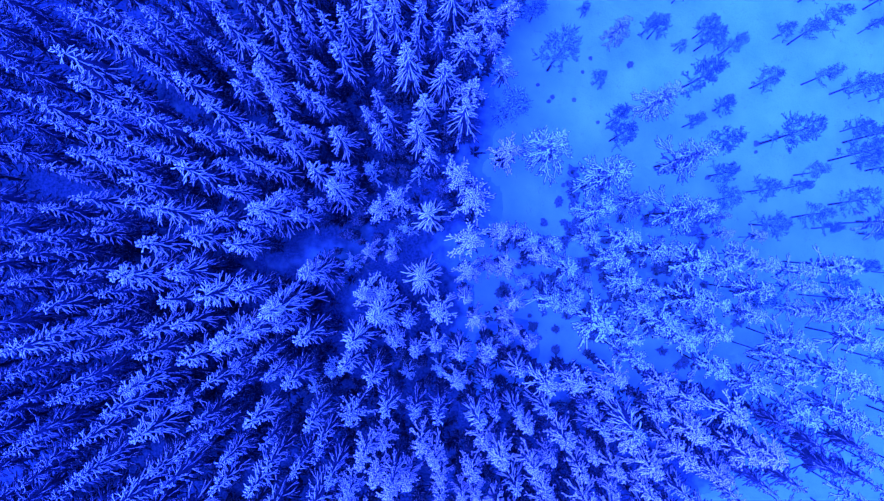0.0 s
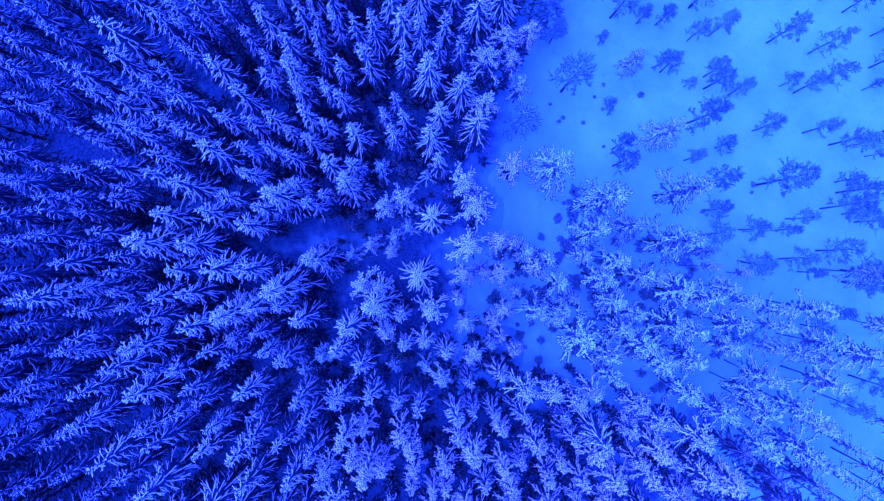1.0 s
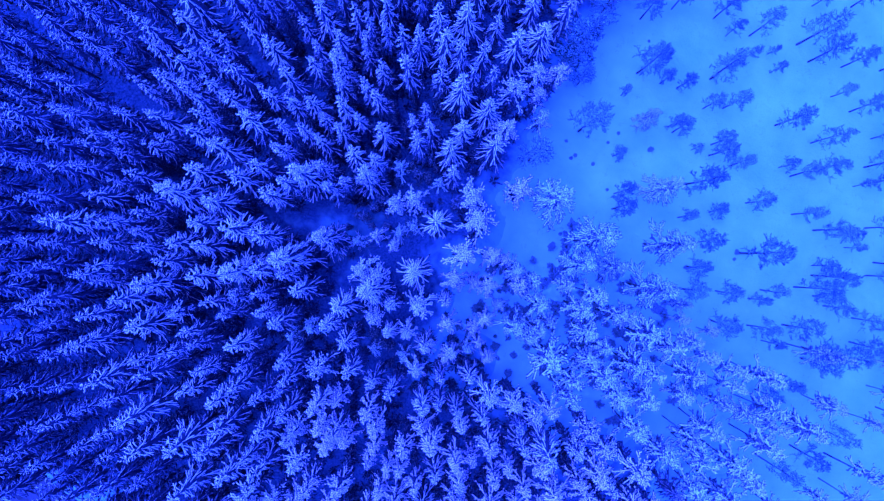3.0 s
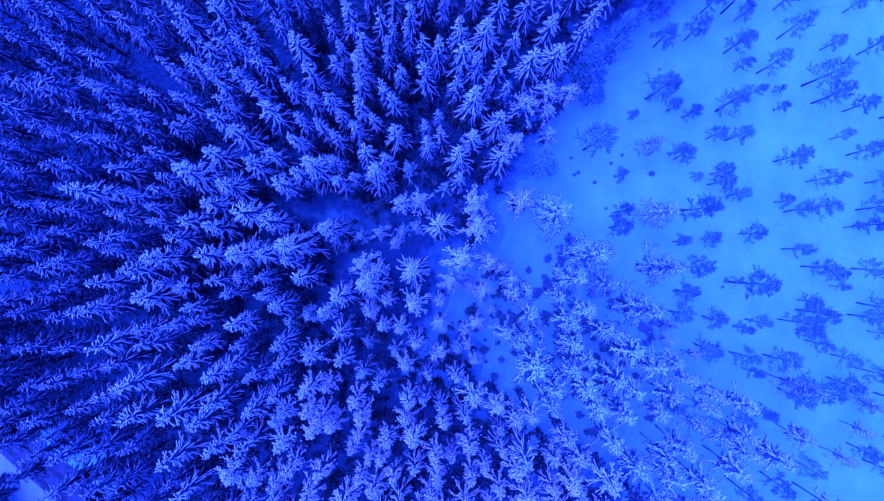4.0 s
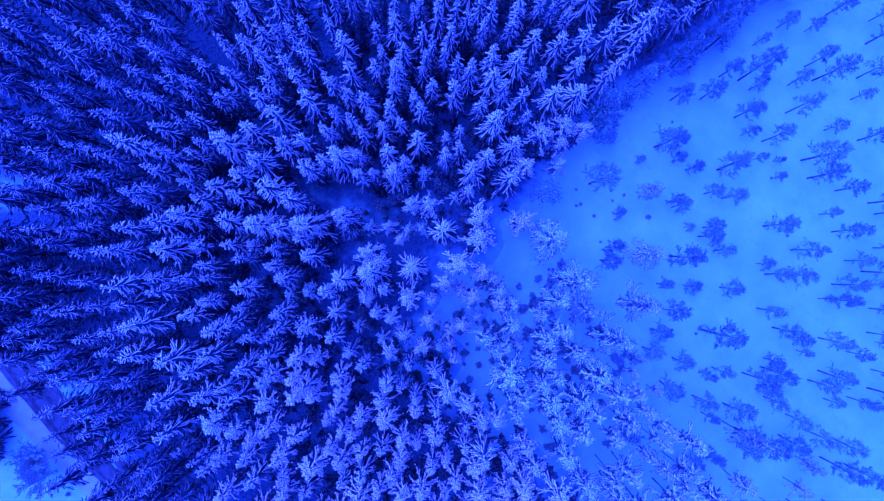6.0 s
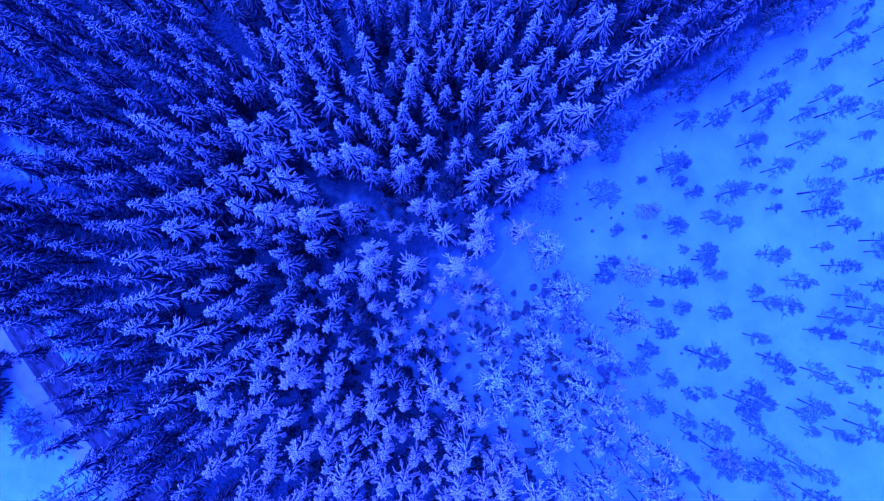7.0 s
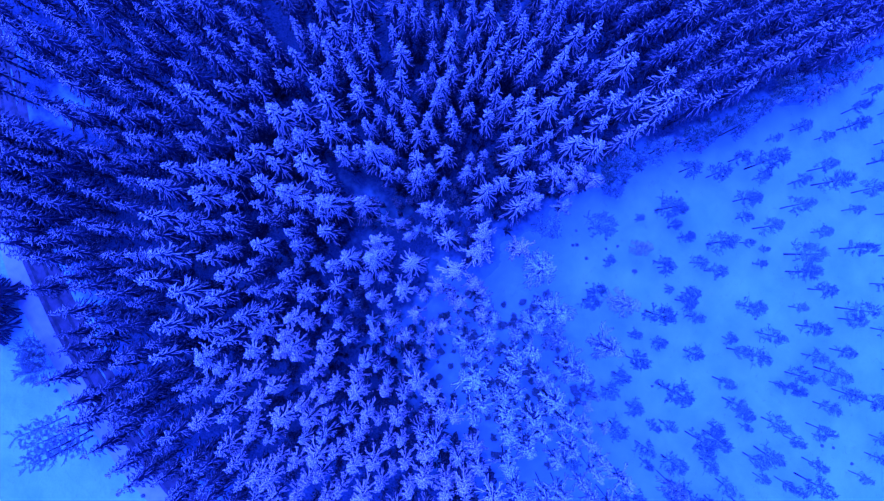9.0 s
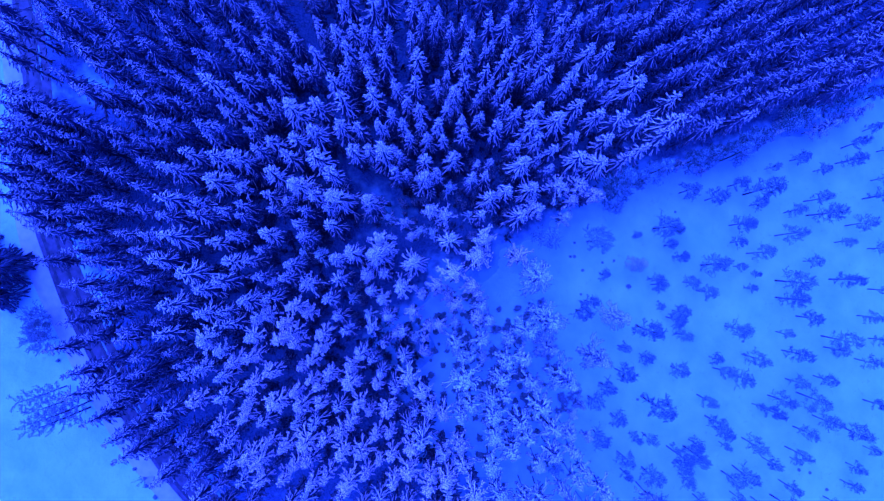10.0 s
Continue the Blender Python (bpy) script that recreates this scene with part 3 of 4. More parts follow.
STANDS.append(('spruce', [
    (-30.0, 12.8, 21.8), (-20.3, 8.7, 20.3), (-33.2, 13.8, 21.8), (-35.7, 13.8, 21.6), (-22.8, 8.5, 21.9), (-42.9, 15.2, 19.9),
    (-30.3, 10.2, 20.1), (-37.9, 12.3, 20.1), (-33.3, 10.5, 20.6), (-43.2, 13.6, 18.4), (-14.7, 4.6, 17.9), (-17.6, 5.5, 19.2),
    (-27.2, 7.8, 21.2), (-36.0, 10.1, 20.4), (-22.6, 6.2, 21.1), (-39.4, 9.9, 19.5), (-34.1, 7.9, 21.2), (-32.3, 6.6, 21.2),
    (-42.7, 8.5, 18.6), (-15.4, 2.9, 20.8), (-41.4, 7.6, 17.6), (-38.6, 5.3, 19.9), (-33.3, 4.2, 20.6), (-24.7, 3.1, 20.8),
    (-29.5, 3.5, 20.4), (-21.2, 2.2, 21.2), (-43.5, 3.7, 18.1), (-37.7, 2.9, 18.7), (-39.2, 1.3, 17.5), (-26.9, 0.8, 20.1),
    (-42.9, 1.1, 19.6), (-44.7, 0.8, 20.8), (-32.7, 0.1, 18.6),
]))
STANDS.append(('pine', [
    (-11.6, -2.6, 8.6), (-16.0, -18.1, 9.6), (-13.6, -15.9, 9.6), (-4.4, -16.4, 9.0), (-0.3, -15.3, 10.5), (7.8, -11.3, 11.7),
    (21.8, -12.9, 17.5), (12.7, -6.4, 17.5), (18.3, -9.0, 16.5), (22.1, -10.6, 14.6), (42.8, -20.0, 15.4), (14.8, -6.8, 15.4),
    (10.2, -4.7, 9.8), (32.8, -14.8, 14.7), (37.5, -16.7, 14.3), (50.2, -21.8, 14.8), (46.3, -19.3, 16.7), (28.8, -11.4, 14.8),
    (42.5, -15.6, 14.3), (25.5, -9.1, 16.4), (49.6, -16.8, 14.3), (40.5, -13.6, 13.7), (47.0, -15.1, 15.6), (32.3, -10.1, 14.8),
    (42.4, -11.6, 13.9), (50.7, -11.6, 14.1), (37.8, -8.5, 12.6), (29.9, -6.5, 13.8), (24.7, -5.3, 14.5), (32.5, -7.0, 14.1),
    (14.8, -3.1, 13.9), (22.4, -4.2, 13.5), (43.8, -8.2, 12.6),
]))
STANDS.append(('pine', [
    (45.7, -8.2, 14.6), (50.9, -8.7, 14.0), (37.3, -5.6, 15.2), (55.4, -7.9, 14.4), (49.6, -7.0, 14.2), (43.9, -5.4, 13.4),
    (34.7, -3.2, 12.2), (30.2, -2.4, 14.4), (43.3, -3.4, 14.2), (20.5, -1.4, 15.2), (67.6, -4.4, 8.2), (59.9, -3.8, 9.8),
    (40.2, -2.5, 11.9), (47.6, -2.4, 14.6), (25.9, -1.1, 13.8), (12.9, -0.4, 15.2), (37.1, -1.2, 11.3), (27.2, -0.6, 13.6),
    (69.1, 0.6, 7.8), (41.3, 1.0, 7.2), (35.8, 1.4, 9.5), (21.3, 1.0, 16.4), (55.3, 2.9, 14.3), (69.0, 4.8, 7.5),
    (28.3, 4.0, 19.0), (18.5, 3.8, 16.2), (29.5, 10.7, 17.3), (19.1, 7.9, 19.0), (26.9, 18.1, 13.8), (13.0, 11.2, 19.0),
    (22.8, 27.7, 9.8), (7.9, 21.8, 11.2), (17.2, 48.1, 5.5),
]))
STANDS.append(('pine', [
    (19.7, 55.8, 6.9), (24.1, 69.0, 10.1), (26.0, 75.5, 9.6), (25.0, 72.9, 9.2), (19.2, 58.7, 8.7), (19.7, 60.6, 9.4),
    (16.1, 50.2, 7.8), (18.2, 56.8, 8.1), (21.7, 68.1, 9.0), (16.9, 53.3, 8.1), (19.5, 64.1, 8.1), (12.9, 42.8, 7.2),
    (13.4, 45.0, 8.4), (18.9, 66.7, 9.0), (-3.0, 9.0, 8.7), (-9.2, 9.3, 9.4), (-4.4, 2.0, 9.8),
]))
STANDS.append(('spruce', [
    (-8.6, -0.8, 12.0), (3.9, -3.7, 13.0), (8.6, -10.1, 12.0), (1.6, -15.9, 16.0), (5.0, -13.6, 14.0), (11.7, -15.7, 16.8),
]))
STANDS.append(('pine', [
    (-6.0, 0.7, 9.0), (10.4, 0.4, 14.0), (15.5, -6.0, 14.0), (18.2, -4.8, 8.5), (24.1, -7.6, 14.0), (23.4, 5.3, 13.0),
    (18.0, 1.2, 12.0), (35.5, 3.4, 9.0),
]))
STANDS.append(('field_pine', [
    (55.8, -14.7, 11.0), (60.6, -11.8, 9.1), (63.3, -7.8, 9.2), (54.1, -2.9, 9.2), (74.9, -3.6, 10.0), (71.5, -2.1, 7.4),
    (80.4, -1.1, 9.2), (76.5, 1.1, 6.7), (58.1, 1.5, 9.2), (51.5, 2.2, 6.5), (57.7, 3.2, 9.7), (61.5, 3.6, 9.6),
    (42.8, 2.8, 9.2), (48.7, 3.7, 8.8), (72.4, 6.9, 10.6), (64.5, 6.2, 8.7), (53.8, 5.5, 9.4), (76.4, 8.2, 9.9),
    (67.6, 9.3, 8.5), (72.1, 10.7, 8.2), (63.7, 9.8, 6.9), (37.2, 5.9, 8.2), (47.5, 7.7, 6.4), (42.4, 7.3, 7.7),
    (58.9, 10.2, 6.6), (56.9, 11.2, 7.2), (48.9, 9.6, 7.3), (67.5, 15.5, 5.3), (55.7, 14.1, 10.3), (70.6, 17.9, 7.1),
    (36.9, 9.5, 8.4), (63.7, 16.7, 7.6), (55.3, 15.6, 6.2),
]))
STANDS.append(('field_pine', [
    (64.2, 19.0, 9.1), (43.9, 13.9, 13.2), (59.2, 19.8, 4.7), (71.5, 24.0, 6.8), (36.5, 13.1, 10.3), (79.2, 28.6, 5.8),
    (66.3, 24.2, 6.5), (56.4, 20.9, 7.5), (61.2, 23.6, 8.7), (53.8, 20.8, 8.7), (69.6, 28.3, 3.8), (78.8, 33.1, 6.0),
    (67.4, 28.8, 7.9), (49.8, 22.1, 8.4), (77.0, 35.9, 5.4), (33.4, 16.3, 6.8), (37.7, 18.5, 5.6), (65.5, 32.4, 7.6),
    (57.5, 29.1, 5.1), (42.6, 21.6, 8.1), (58.6, 29.9, 8.4), (76.6, 40.4, 4.6), (66.2, 36.6, 8.0), (58.1, 32.4, 8.7),
    (69.0, 38.5, 11.1), (64.0, 36.4, 3.5), (50.3, 29.0, 8.6), (47.8, 27.6, 8.7), (61.0, 36.9, 9.8), (23.2, 14.3, 8.9),
    (45.7, 28.4, 5.3), (57.7, 36.9, 7.2), (32.8, 21.5, 12.1),
]))
STANDS.append(('field_pine', [
    (70.0, 45.9, 6.9), (49.3, 33.5, 9.0), (38.4, 26.2, 7.5), (60.6, 41.4, 6.9), (22.8, 16.7, 8.5), (53.3, 39.8, 9.5),
    (34.9, 26.8, 8.7), (63.1, 49.6, 7.5), (57.8, 46.4, 6.9), (34.7, 28.5, 6.9), (49.9, 41.2, 5.6), (32.1, 26.8, 3.8),
    (55.9, 47.4, 10.6), (61.9, 54.1, 6.5), (50.0, 46.0, 7.8), (57.3, 55.2, 6.6), (34.7, 34.4, 8.4), (28.5, 28.5, 7.2),
    (45.0, 45.3, 9.9), (39.9, 41.9, 4.7), (31.8, 33.4, 6.9), (27.4, 29.0, 7.1), (20.8, 22.1, 5.6), (54.8, 60.1, 8.4),
    (42.5, 47.3, 11.2), (48.7, 55.4, 9.2), (35.5, 42.8, 5.0), (32.8, 40.1, 5.6), (48.9, 65.0, 6.5), (44.0, 60.7, 5.7),
    (31.7, 45.2, 5.7), (36.0, 52.7, 9.6), (42.9, 64.4, 8.1),
]))
STANDS.append(('field_pine', [
    (30.3, 49.1, 5.5), (36.7, 59.8, 11.0), (19.2, 31.5, 4.5), (23.0, 37.8, 5.9), (14.6, 24.1, 14.6), (33.7, 56.8, 7.1),
    (41.0, 70.3, 9.6), (34.3, 61.1, 8.3), (28.6, 52.6, 6.2), (39.3, 73.8, 7.6), (8.7, 17.5, 12.8), (26.2, 53.0, 12.9),
    (22.5, 46.6, 8.9), (32.5, 70.4, 8.2), (35.7, 78.2, 6.7), (23.1, 51.6, 7.4), (30.9, 73.1, 7.8), (18.4, 43.7, 8.6),
    (26.7, 64.0, 6.3), (12.2, 30.9, 7.8), (18.4, 53.6, 11.9), (26.5, 82.5, 11.1), (15.5, 48.9, 12.0), (18.4, 58.0, 11.6),
    (19.9, 63.2, 11.5), (10.2, 32.4, 13.1), (17.5, 55.6, 11.8), (16.2, 51.5, 11.9), (24.7, 78.9, 11.2), (20.3, 65.7, 11.5),
    (11.0, 36.0, 12.9), (14.2, 46.6, 12.2), (22.8, 74.8, 11.3),
]))
STANDS.append(('field_pine', [
    (9.5, 31.1, 9.7), (21.1, 71.2, 11.3), (11.8, 40.2, 12.6), (9.0, 34.0, 13.9),
]))
STANDS.append(('young_pine', [
    (31.0, 78.5, 5.1), (25.0, 59.3, 5.3), (31.0, 66.1, 5.3), (29.1, 47.2, 8.9), (35.2, 46.4, 9.2), (20.5, 35.6, 12.0),
    (24.3, 35.1, 5.9), (27.0, 35.2, 6.6), (31.5, 38.1, 10.1), (38.7, 44.5, 3.5), (42.9, 53.7, 6.0), (43.2, 34.4, 9.8),
    (53.7, 11.6, 10.7), (72.6, 21.0, 10.3), (73.7, 18.9, 4.8), (52.9, -5.3, 7.5), (40.1, -6.5, 11.0),
]))
SPARE = []
SPARE += [
    (-48.9, -2.1, 20.4), (-47.2, -4.7, 20.2), (-50.7, -5.4, 19.9), (-52.3, -5.6, 21.4), (-56.1, -9.2, 18.8), (-46.7, -8.3, 22.4),
    (-59.8, -11.2, 18.2), (-49.0, -9.5, 20.9), (-57.4, -11.6, 17.9), (-54.5, -12.2, 18.7), (-46.6, -11.2, 20.3), (-56.4, -15.4, 20.0),
    (-61.5, -17.4, 20.8), (-50.8, -15.4, 19.8), (-44.2, -13.5, 21.2), (-59.2, -18.5, 20.3), (-65.8, -21.4, 22.6), (-61.0, -20.6, 20.1),
    (-68.9, -24.2, 22.1), (-52.1, -18.3, 19.7), (-45.1, -16.6, 20.4), (-47.8, -18.5, 19.4), (-53.1, -22.3, 19.3), (-54.4, -25.1, 20.1),
    (-43.1, -20.1, 21.3), (-59.8, -28.4, 21.6), (-49.8, -25.1, 19.0), (-42.8, -23.4, 19.3), (-44.6, -25.4, 20.1), (-61.5, -35.4, 21.3),
    (-59.0, -34.1, 22.4), (-63.5, -36.9, 21.0), (-51.9, -30.5, 20.5),
]
SPARE += [
    (-55.5, -32.9, 21.9), (-57.0, -34.5, 21.4), (-64.0, -39.4, 20.3), (-61.6, -38.1, 19.7), (-46.1, -28.5, 19.6), (-58.3, -37.3, 20.7),
    (-54.8, -35.8, 19.4), (-51.7, -33.8, 20.6), (-41.3, -27.1, 19.9), (-61.6, -40.9, 19.6), (-59.9, -39.8, 20.3), (-55.9, -37.2, 22.5),
    (-61.8, -43.0, 18.9), (-57.3, -40.2, 20.7), (-52.3, -36.9, 21.4), (-48.0, -34.4, 17.3), (-57.5, -41.9, 21.1), (-61.5, -45.0, 19.4),
    (-43.6, -32.3, 19.3), (-55.0, -42.1, 20.6), (-52.1, -39.9, 20.7), (-58.2, -44.7, 20.4), (-37.9, -29.4, 21.8), (-50.0, -39.4, 20.7),
    (-55.3, -44.8, 20.9), (-46.8, -38.0, 20.1), (-52.4, -43.7, 20.4), (-50.1, -42.9, 20.3), (-55.8, -47.8, 19.7), (-47.6, -41.8, 20.0),
    (-41.8, -36.9, 18.1), (-50.5, -45.2, 19.3), (-35.4, -32.0, 20.0),
]
SPARE += [
    (-52.0, -48.6, 19.7), (-48.0, -45.1, 20.7), (-42.6, -40.2, 19.4), (-46.9, -47.2, 20.6), (-44.2, -47.1, 19.5), (-36.3, -41.5, 20.2),
    (-39.5, -49.9, 18.4), (-33.4, -42.5, 21.1), (-29.5, -39.9, 22.1), (-26.2, -38.5, 20.1), (-29.8, -45.0, 20.8), (-27.5, -44.1, 22.1),
    (-30.8, -50.7, 18.2), (-24.9, -42.2, 22.3), (-28.6, -51.8, 20.2), (-24.9, -50.7, 19.8), (-20.1, -41.4, 18.8), (-21.6, -44.8, 21.5),
    (-20.1, -51.2, 21.0), (-21.7, -56.1, 20.6), (-17.4, -46.6, 20.5), (-15.2, -43.2, 17.6), (-15.6, -48.6, 19.7), (-16.2, -51.5, 21.6),
    (-14.7, -51.6, 21.6), (-11.5, -48.9, 20.0), (-10.0, -53.2, 18.5), (-9.7, -56.1, 18.6), (-7.5, -51.7, 17.9), (-4.2, -54.6, 18.9),
    (-2.9, -49.9, 18.2), (-1.0, -48.7, 19.9), (1.5, -49.5, 21.3),
]
SPARE += [
    (3.2, -51.7, 20.7), (6.4, -50.3, 17.7), (37.1, -27.8, 16.1), (40.6, -27.6, 15.9), (45.4, -26.4, 16.3), (49.1, -27.4, 15.6),
    (44.0, -23.6, 15.6), (40.5, -21.5, 13.7), (49.0, -23.9, 14.7), (20.0, 71.0, 20.4), (19.3, 69.5, 19.0), (15.4, 64.1, 20.0),
    (16.7, 70.5, 19.1), (17.4, 73.8, 19.7), (12.5, 57.3, 19.1), (12.6, 64.7, 17.8), (14.0, 74.3, 21.0), (9.4, 53.6, 21.4),
    (10.5, 60.2, 19.7), (7.8, 45.2, 20.3), (11.1, 67.4, 17.4), (8.3, 51.2, 20.8), (11.0, 69.8, 20.0), (6.8, 47.0, 20.6),
    (10.8, 77.6, 18.0), (7.8, 56.2, 19.6), (10.1, 73.3, 19.6), (6.7, 49.5, 19.9), (8.8, 67.7, 19.3), (7.1, 63.1, 19.6),
    (7.7, 74.2, 18.2), (6.1, 59.8, 19.0), (6.1, 70.8, 19.2),
]
SPARE += [
    (5.1, 62.5, 21.0), (3.9, 53.0, 21.5), (3.7, 50.9, 19.9), (4.9, 67.3, 18.8), (3.2, 58.1, 20.7), (2.3, 51.9, 22.3),
    (2.4, 65.7, 19.8), (1.3, 50.6, 19.9), (0.9, 61.2, 21.3), (0.3, 48.4, 19.3), (-2.2, 53.9, 21.1), (-2.8, 59.5, 19.3),
    (-3.0, 50.9, 21.0), (-4.2, 49.1, 18.3), (-5.1, 56.9, 18.9), (-6.9, 55.2, 19.0), (-7.1, 53.1, 19.6), (-7.2, 50.9, 19.7),
    (-7.9, 48.0, 19.3), (-9.9, 51.5, 18.1), (-10.6, 48.4, 20.0), (-11.7, 46.3, 20.1), (-13.2, 44.8, 18.6), (-15.3, 43.3, 21.0),
    (-39.1, 24.2, 20.7), (-44.8, 24.3, 19.2), (-45.2, 15.9, 19.7), (-46.9, 13.6, 17.8), (-47.3, 10.4, 17.6), (-46.7, 4.1, 18.2),
    (-47.1, 2.0, 21.8),
]
HEART = [(-45.8, -26.2), (45.8, -26.2), (45.3, 24.6), (-45.3, 24.7)]
DIAGONAL = [(-13.2, -73.9), (69.8, 30.0), (12.0, 78.5), (-73.1, -28.4)]
CROSS = [(-34.2, -53.8), (64.6, -0.4), (35.1, 55.5), (-64.7, 1.3)]
DENSE = [(6.8, -65.7), (38.5, -26.1), (4.5, -11.0), (-6.9, -29.0)]
VERGE_GAP = [(-48.0, -50.0), (-39.0, -64.0), (-27.0, -56.0), (-36.0, -44.5)]
ROADSIDE_GAP = [(-68.6, -38.9), (-54.3, -29.6), (-64.4, -27.0), (-76.9, -25.9)]
BROAD = [[(-68.3, -42.2), (68.2, -42.3), (67.4, 40.0), (-67.4, 40.1)], [(-59.1, -62.7), (83.4, -23.8), (59.9, 62.8), (-82.7, 23.7)], [(-46.8, -79.5), (93.2, -3.9), (47.8, 82.2), (-93.8, 5.3)], [(-31.7, -93.2), (98.2, 17.2), (31.7, 98.3), (-101.0, -15.0)], [(-14.8, -103.6), (98.6, 38.2), (12.8, 110.7), (-104.2, -36.3)]]
BUSHES = [(14.8, 19.8), (25.9, 24.8), (16.0, 5.8), (16.8, 8.2), (16.8, 3.0), (17.4, 8.6), (21.6, 16.9), (43.6, 12.8), (13.3, 22.1), (20.6, 25.8), (18.3, 20.0), (12.2, -9.9), (13.6, -13.0), (15.7, -14.6), (30.8, -3.7), (29.3, -5.2), (40.6, -11.1), (37.1, -8.7), (74.2, 29.4), (20.7, 40.8), (15.5, 25.7), (17.7, 27.3), (15.3, 20.4), (47.5, 35.2), (72.5, 28.1), (78.6, 29.9), (19.5, 23.9), (31.8, 38.5)]
DARK_SAPLINGS = [(7.9, -6.8), (11.4, -4.6), (10.0, -8.8), (20.0, -6.0), (15.7, -14.6), (20.0, -15.0), (15.7, -11.7), (12.6, -11.3), (24.7, -6.8), (20.4, -8.8), (14.1, 3.0), (16.1, 5.9), (18.6, 3.2), (26.2, 25.0), (32.8, 21.4), (43.6, 13.9), (29.7, 10.6), (36.9, 9.3), (8.7, -0.5), (27.8, -2.9), (29.8, -3.7), (31.4, -3.9), (29.6, -5.5), (25.5, -6.8), (41.2, -10.7), (35.1, -8.8), (53.3, -8.4), (5.9, -12.3), (4.0, -9.9), (-6.6, 0.3), (7.5, -13.1)]
VERGE = [(-8.0, -67.9), (-5.1, -68.8), (-1.3, -69.0), (1.4, -68.9), (-10.5, -67.7), (-30.1, -67.9)]
GAPS = [(17.0, -13.6, 5.5), (13.5, -14.8, 4.0), (39.0, -17.5, 3.5), (-34.3, 26.5, 3.5), (-27.8, -2.2, 4.0), (-11.3, -0.5, 4.0), (-5.0, 18.3, 3.5), (-10.5, 8.1, 4.5), (-6.6, 11.2, 4.0), (-38.8, -8.4, 3.0), (-14.5, -16.3, 3.0), (-5.1, -16.3, 4.0), (-12.8, 15.1, 3.0)]
PATHS = [(-38.0, 20.0), (-35.5, 23.5), (-33.0, 26.5), (-30.8, 29.5), (-29.0, 33.0), (-27.5, 37.5), (-26.5, 42.0), (-40.3, 3.4), (-36.8, 2.6), (-33.0, -1.0), (-29.7, -3.0), (-27.0, -2.2), (-24.0, -2.0), (-20.5, -1.2), (-17.6, -0.5), (-14.5, -0.5), (-11.3, -0.5)]
BIRCHES = [(-25.4, -69.6, 13.2), (-22.1, -67.8, 15.0), (-20.4, -67.8, 16.5), (-19.4, -68.4, 17.2)]
EDGE = [(-49.0, -63.4, 17.5), (-45.6, -67.6, 17.5), (-54.0, -65.0, 16.8)]
ROADSIDE = [(-34.0, -65.6, 6.4, 3.2), (-37.4, -64.2, 5.0, 3.0), (-36.0, -66.2, 4.2, 2.6)]
SHRUBS = [(-6.0, 20.3, 4.5), (-3.9, 18.8, 4.5), (-9.8, 7.5, 4.5), (-6.4, 8.6, 4.5), (-5.2, 2.9, 4.5), (-10.9, -2.8, 4.5), (-17.1, -19.6, 4.5), (-3.7, 21.4, 4.5), (-2.5, -68.1, 2.6)]


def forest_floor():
    """The floor under the spruces, coloured dark in place of their shade: a sheet that dips under the snow at its rim.
    """
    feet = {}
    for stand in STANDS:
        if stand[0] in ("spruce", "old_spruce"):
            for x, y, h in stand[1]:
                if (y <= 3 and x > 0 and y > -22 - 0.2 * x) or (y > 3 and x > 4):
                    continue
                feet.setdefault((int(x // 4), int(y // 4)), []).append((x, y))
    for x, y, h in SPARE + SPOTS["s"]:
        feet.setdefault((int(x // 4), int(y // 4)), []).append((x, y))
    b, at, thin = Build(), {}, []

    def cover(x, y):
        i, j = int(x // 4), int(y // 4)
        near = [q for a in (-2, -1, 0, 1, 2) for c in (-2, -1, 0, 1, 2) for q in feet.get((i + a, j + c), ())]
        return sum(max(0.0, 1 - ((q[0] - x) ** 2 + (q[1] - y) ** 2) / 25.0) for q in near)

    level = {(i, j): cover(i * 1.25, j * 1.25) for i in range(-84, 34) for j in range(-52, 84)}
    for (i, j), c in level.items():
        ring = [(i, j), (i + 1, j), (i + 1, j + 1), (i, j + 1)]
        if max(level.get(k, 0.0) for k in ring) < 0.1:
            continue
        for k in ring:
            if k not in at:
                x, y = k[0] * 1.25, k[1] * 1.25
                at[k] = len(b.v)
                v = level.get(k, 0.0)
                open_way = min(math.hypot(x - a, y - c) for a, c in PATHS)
                # Painted shade grows with the crowns overhead and eases along the open paths.
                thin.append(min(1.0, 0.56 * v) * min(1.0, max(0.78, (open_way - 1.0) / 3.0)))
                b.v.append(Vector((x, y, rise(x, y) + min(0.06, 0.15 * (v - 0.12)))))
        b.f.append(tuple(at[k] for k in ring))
    me = b.mesh("forest_floor", SHADED_FLOOR)
    me.attributes.new("canopy_shade", 'FLOAT', 'POINT').data.foreach_set("value", thin)
    tagged(new("forest_floor", me), "forest floor with the shade of the crowns put into its colour", "forest floor", kind="structure")


for kind, spots in STANDS:
    for x, y, h in spots:
        if kind == "spruce":
            # Southern spruces take the brighter copy, its light painted into the snow.
            plant(BRIGHT_KINDS if y < -20 and x > -9 else ROUND_KINDS if h < 17.5 else SPRUCE_KINDS, x, y, h, 20.0, room(x, y) * (1.3 if h < 17.5 else 1.0))
        elif kind == "old_spruce":
            plant(OLD_KINDS, x, y, h, 20.0)
        elif kind == "pine":
            plant(HALF_KINDS if x > 12 and y > 2.5 else FROST_KINDS, x, y, h, 17.0, min(room(x, y), 1.0) * 1.3)
        else:
            plant(THIN_KINDS, x, y, h, 9.0)

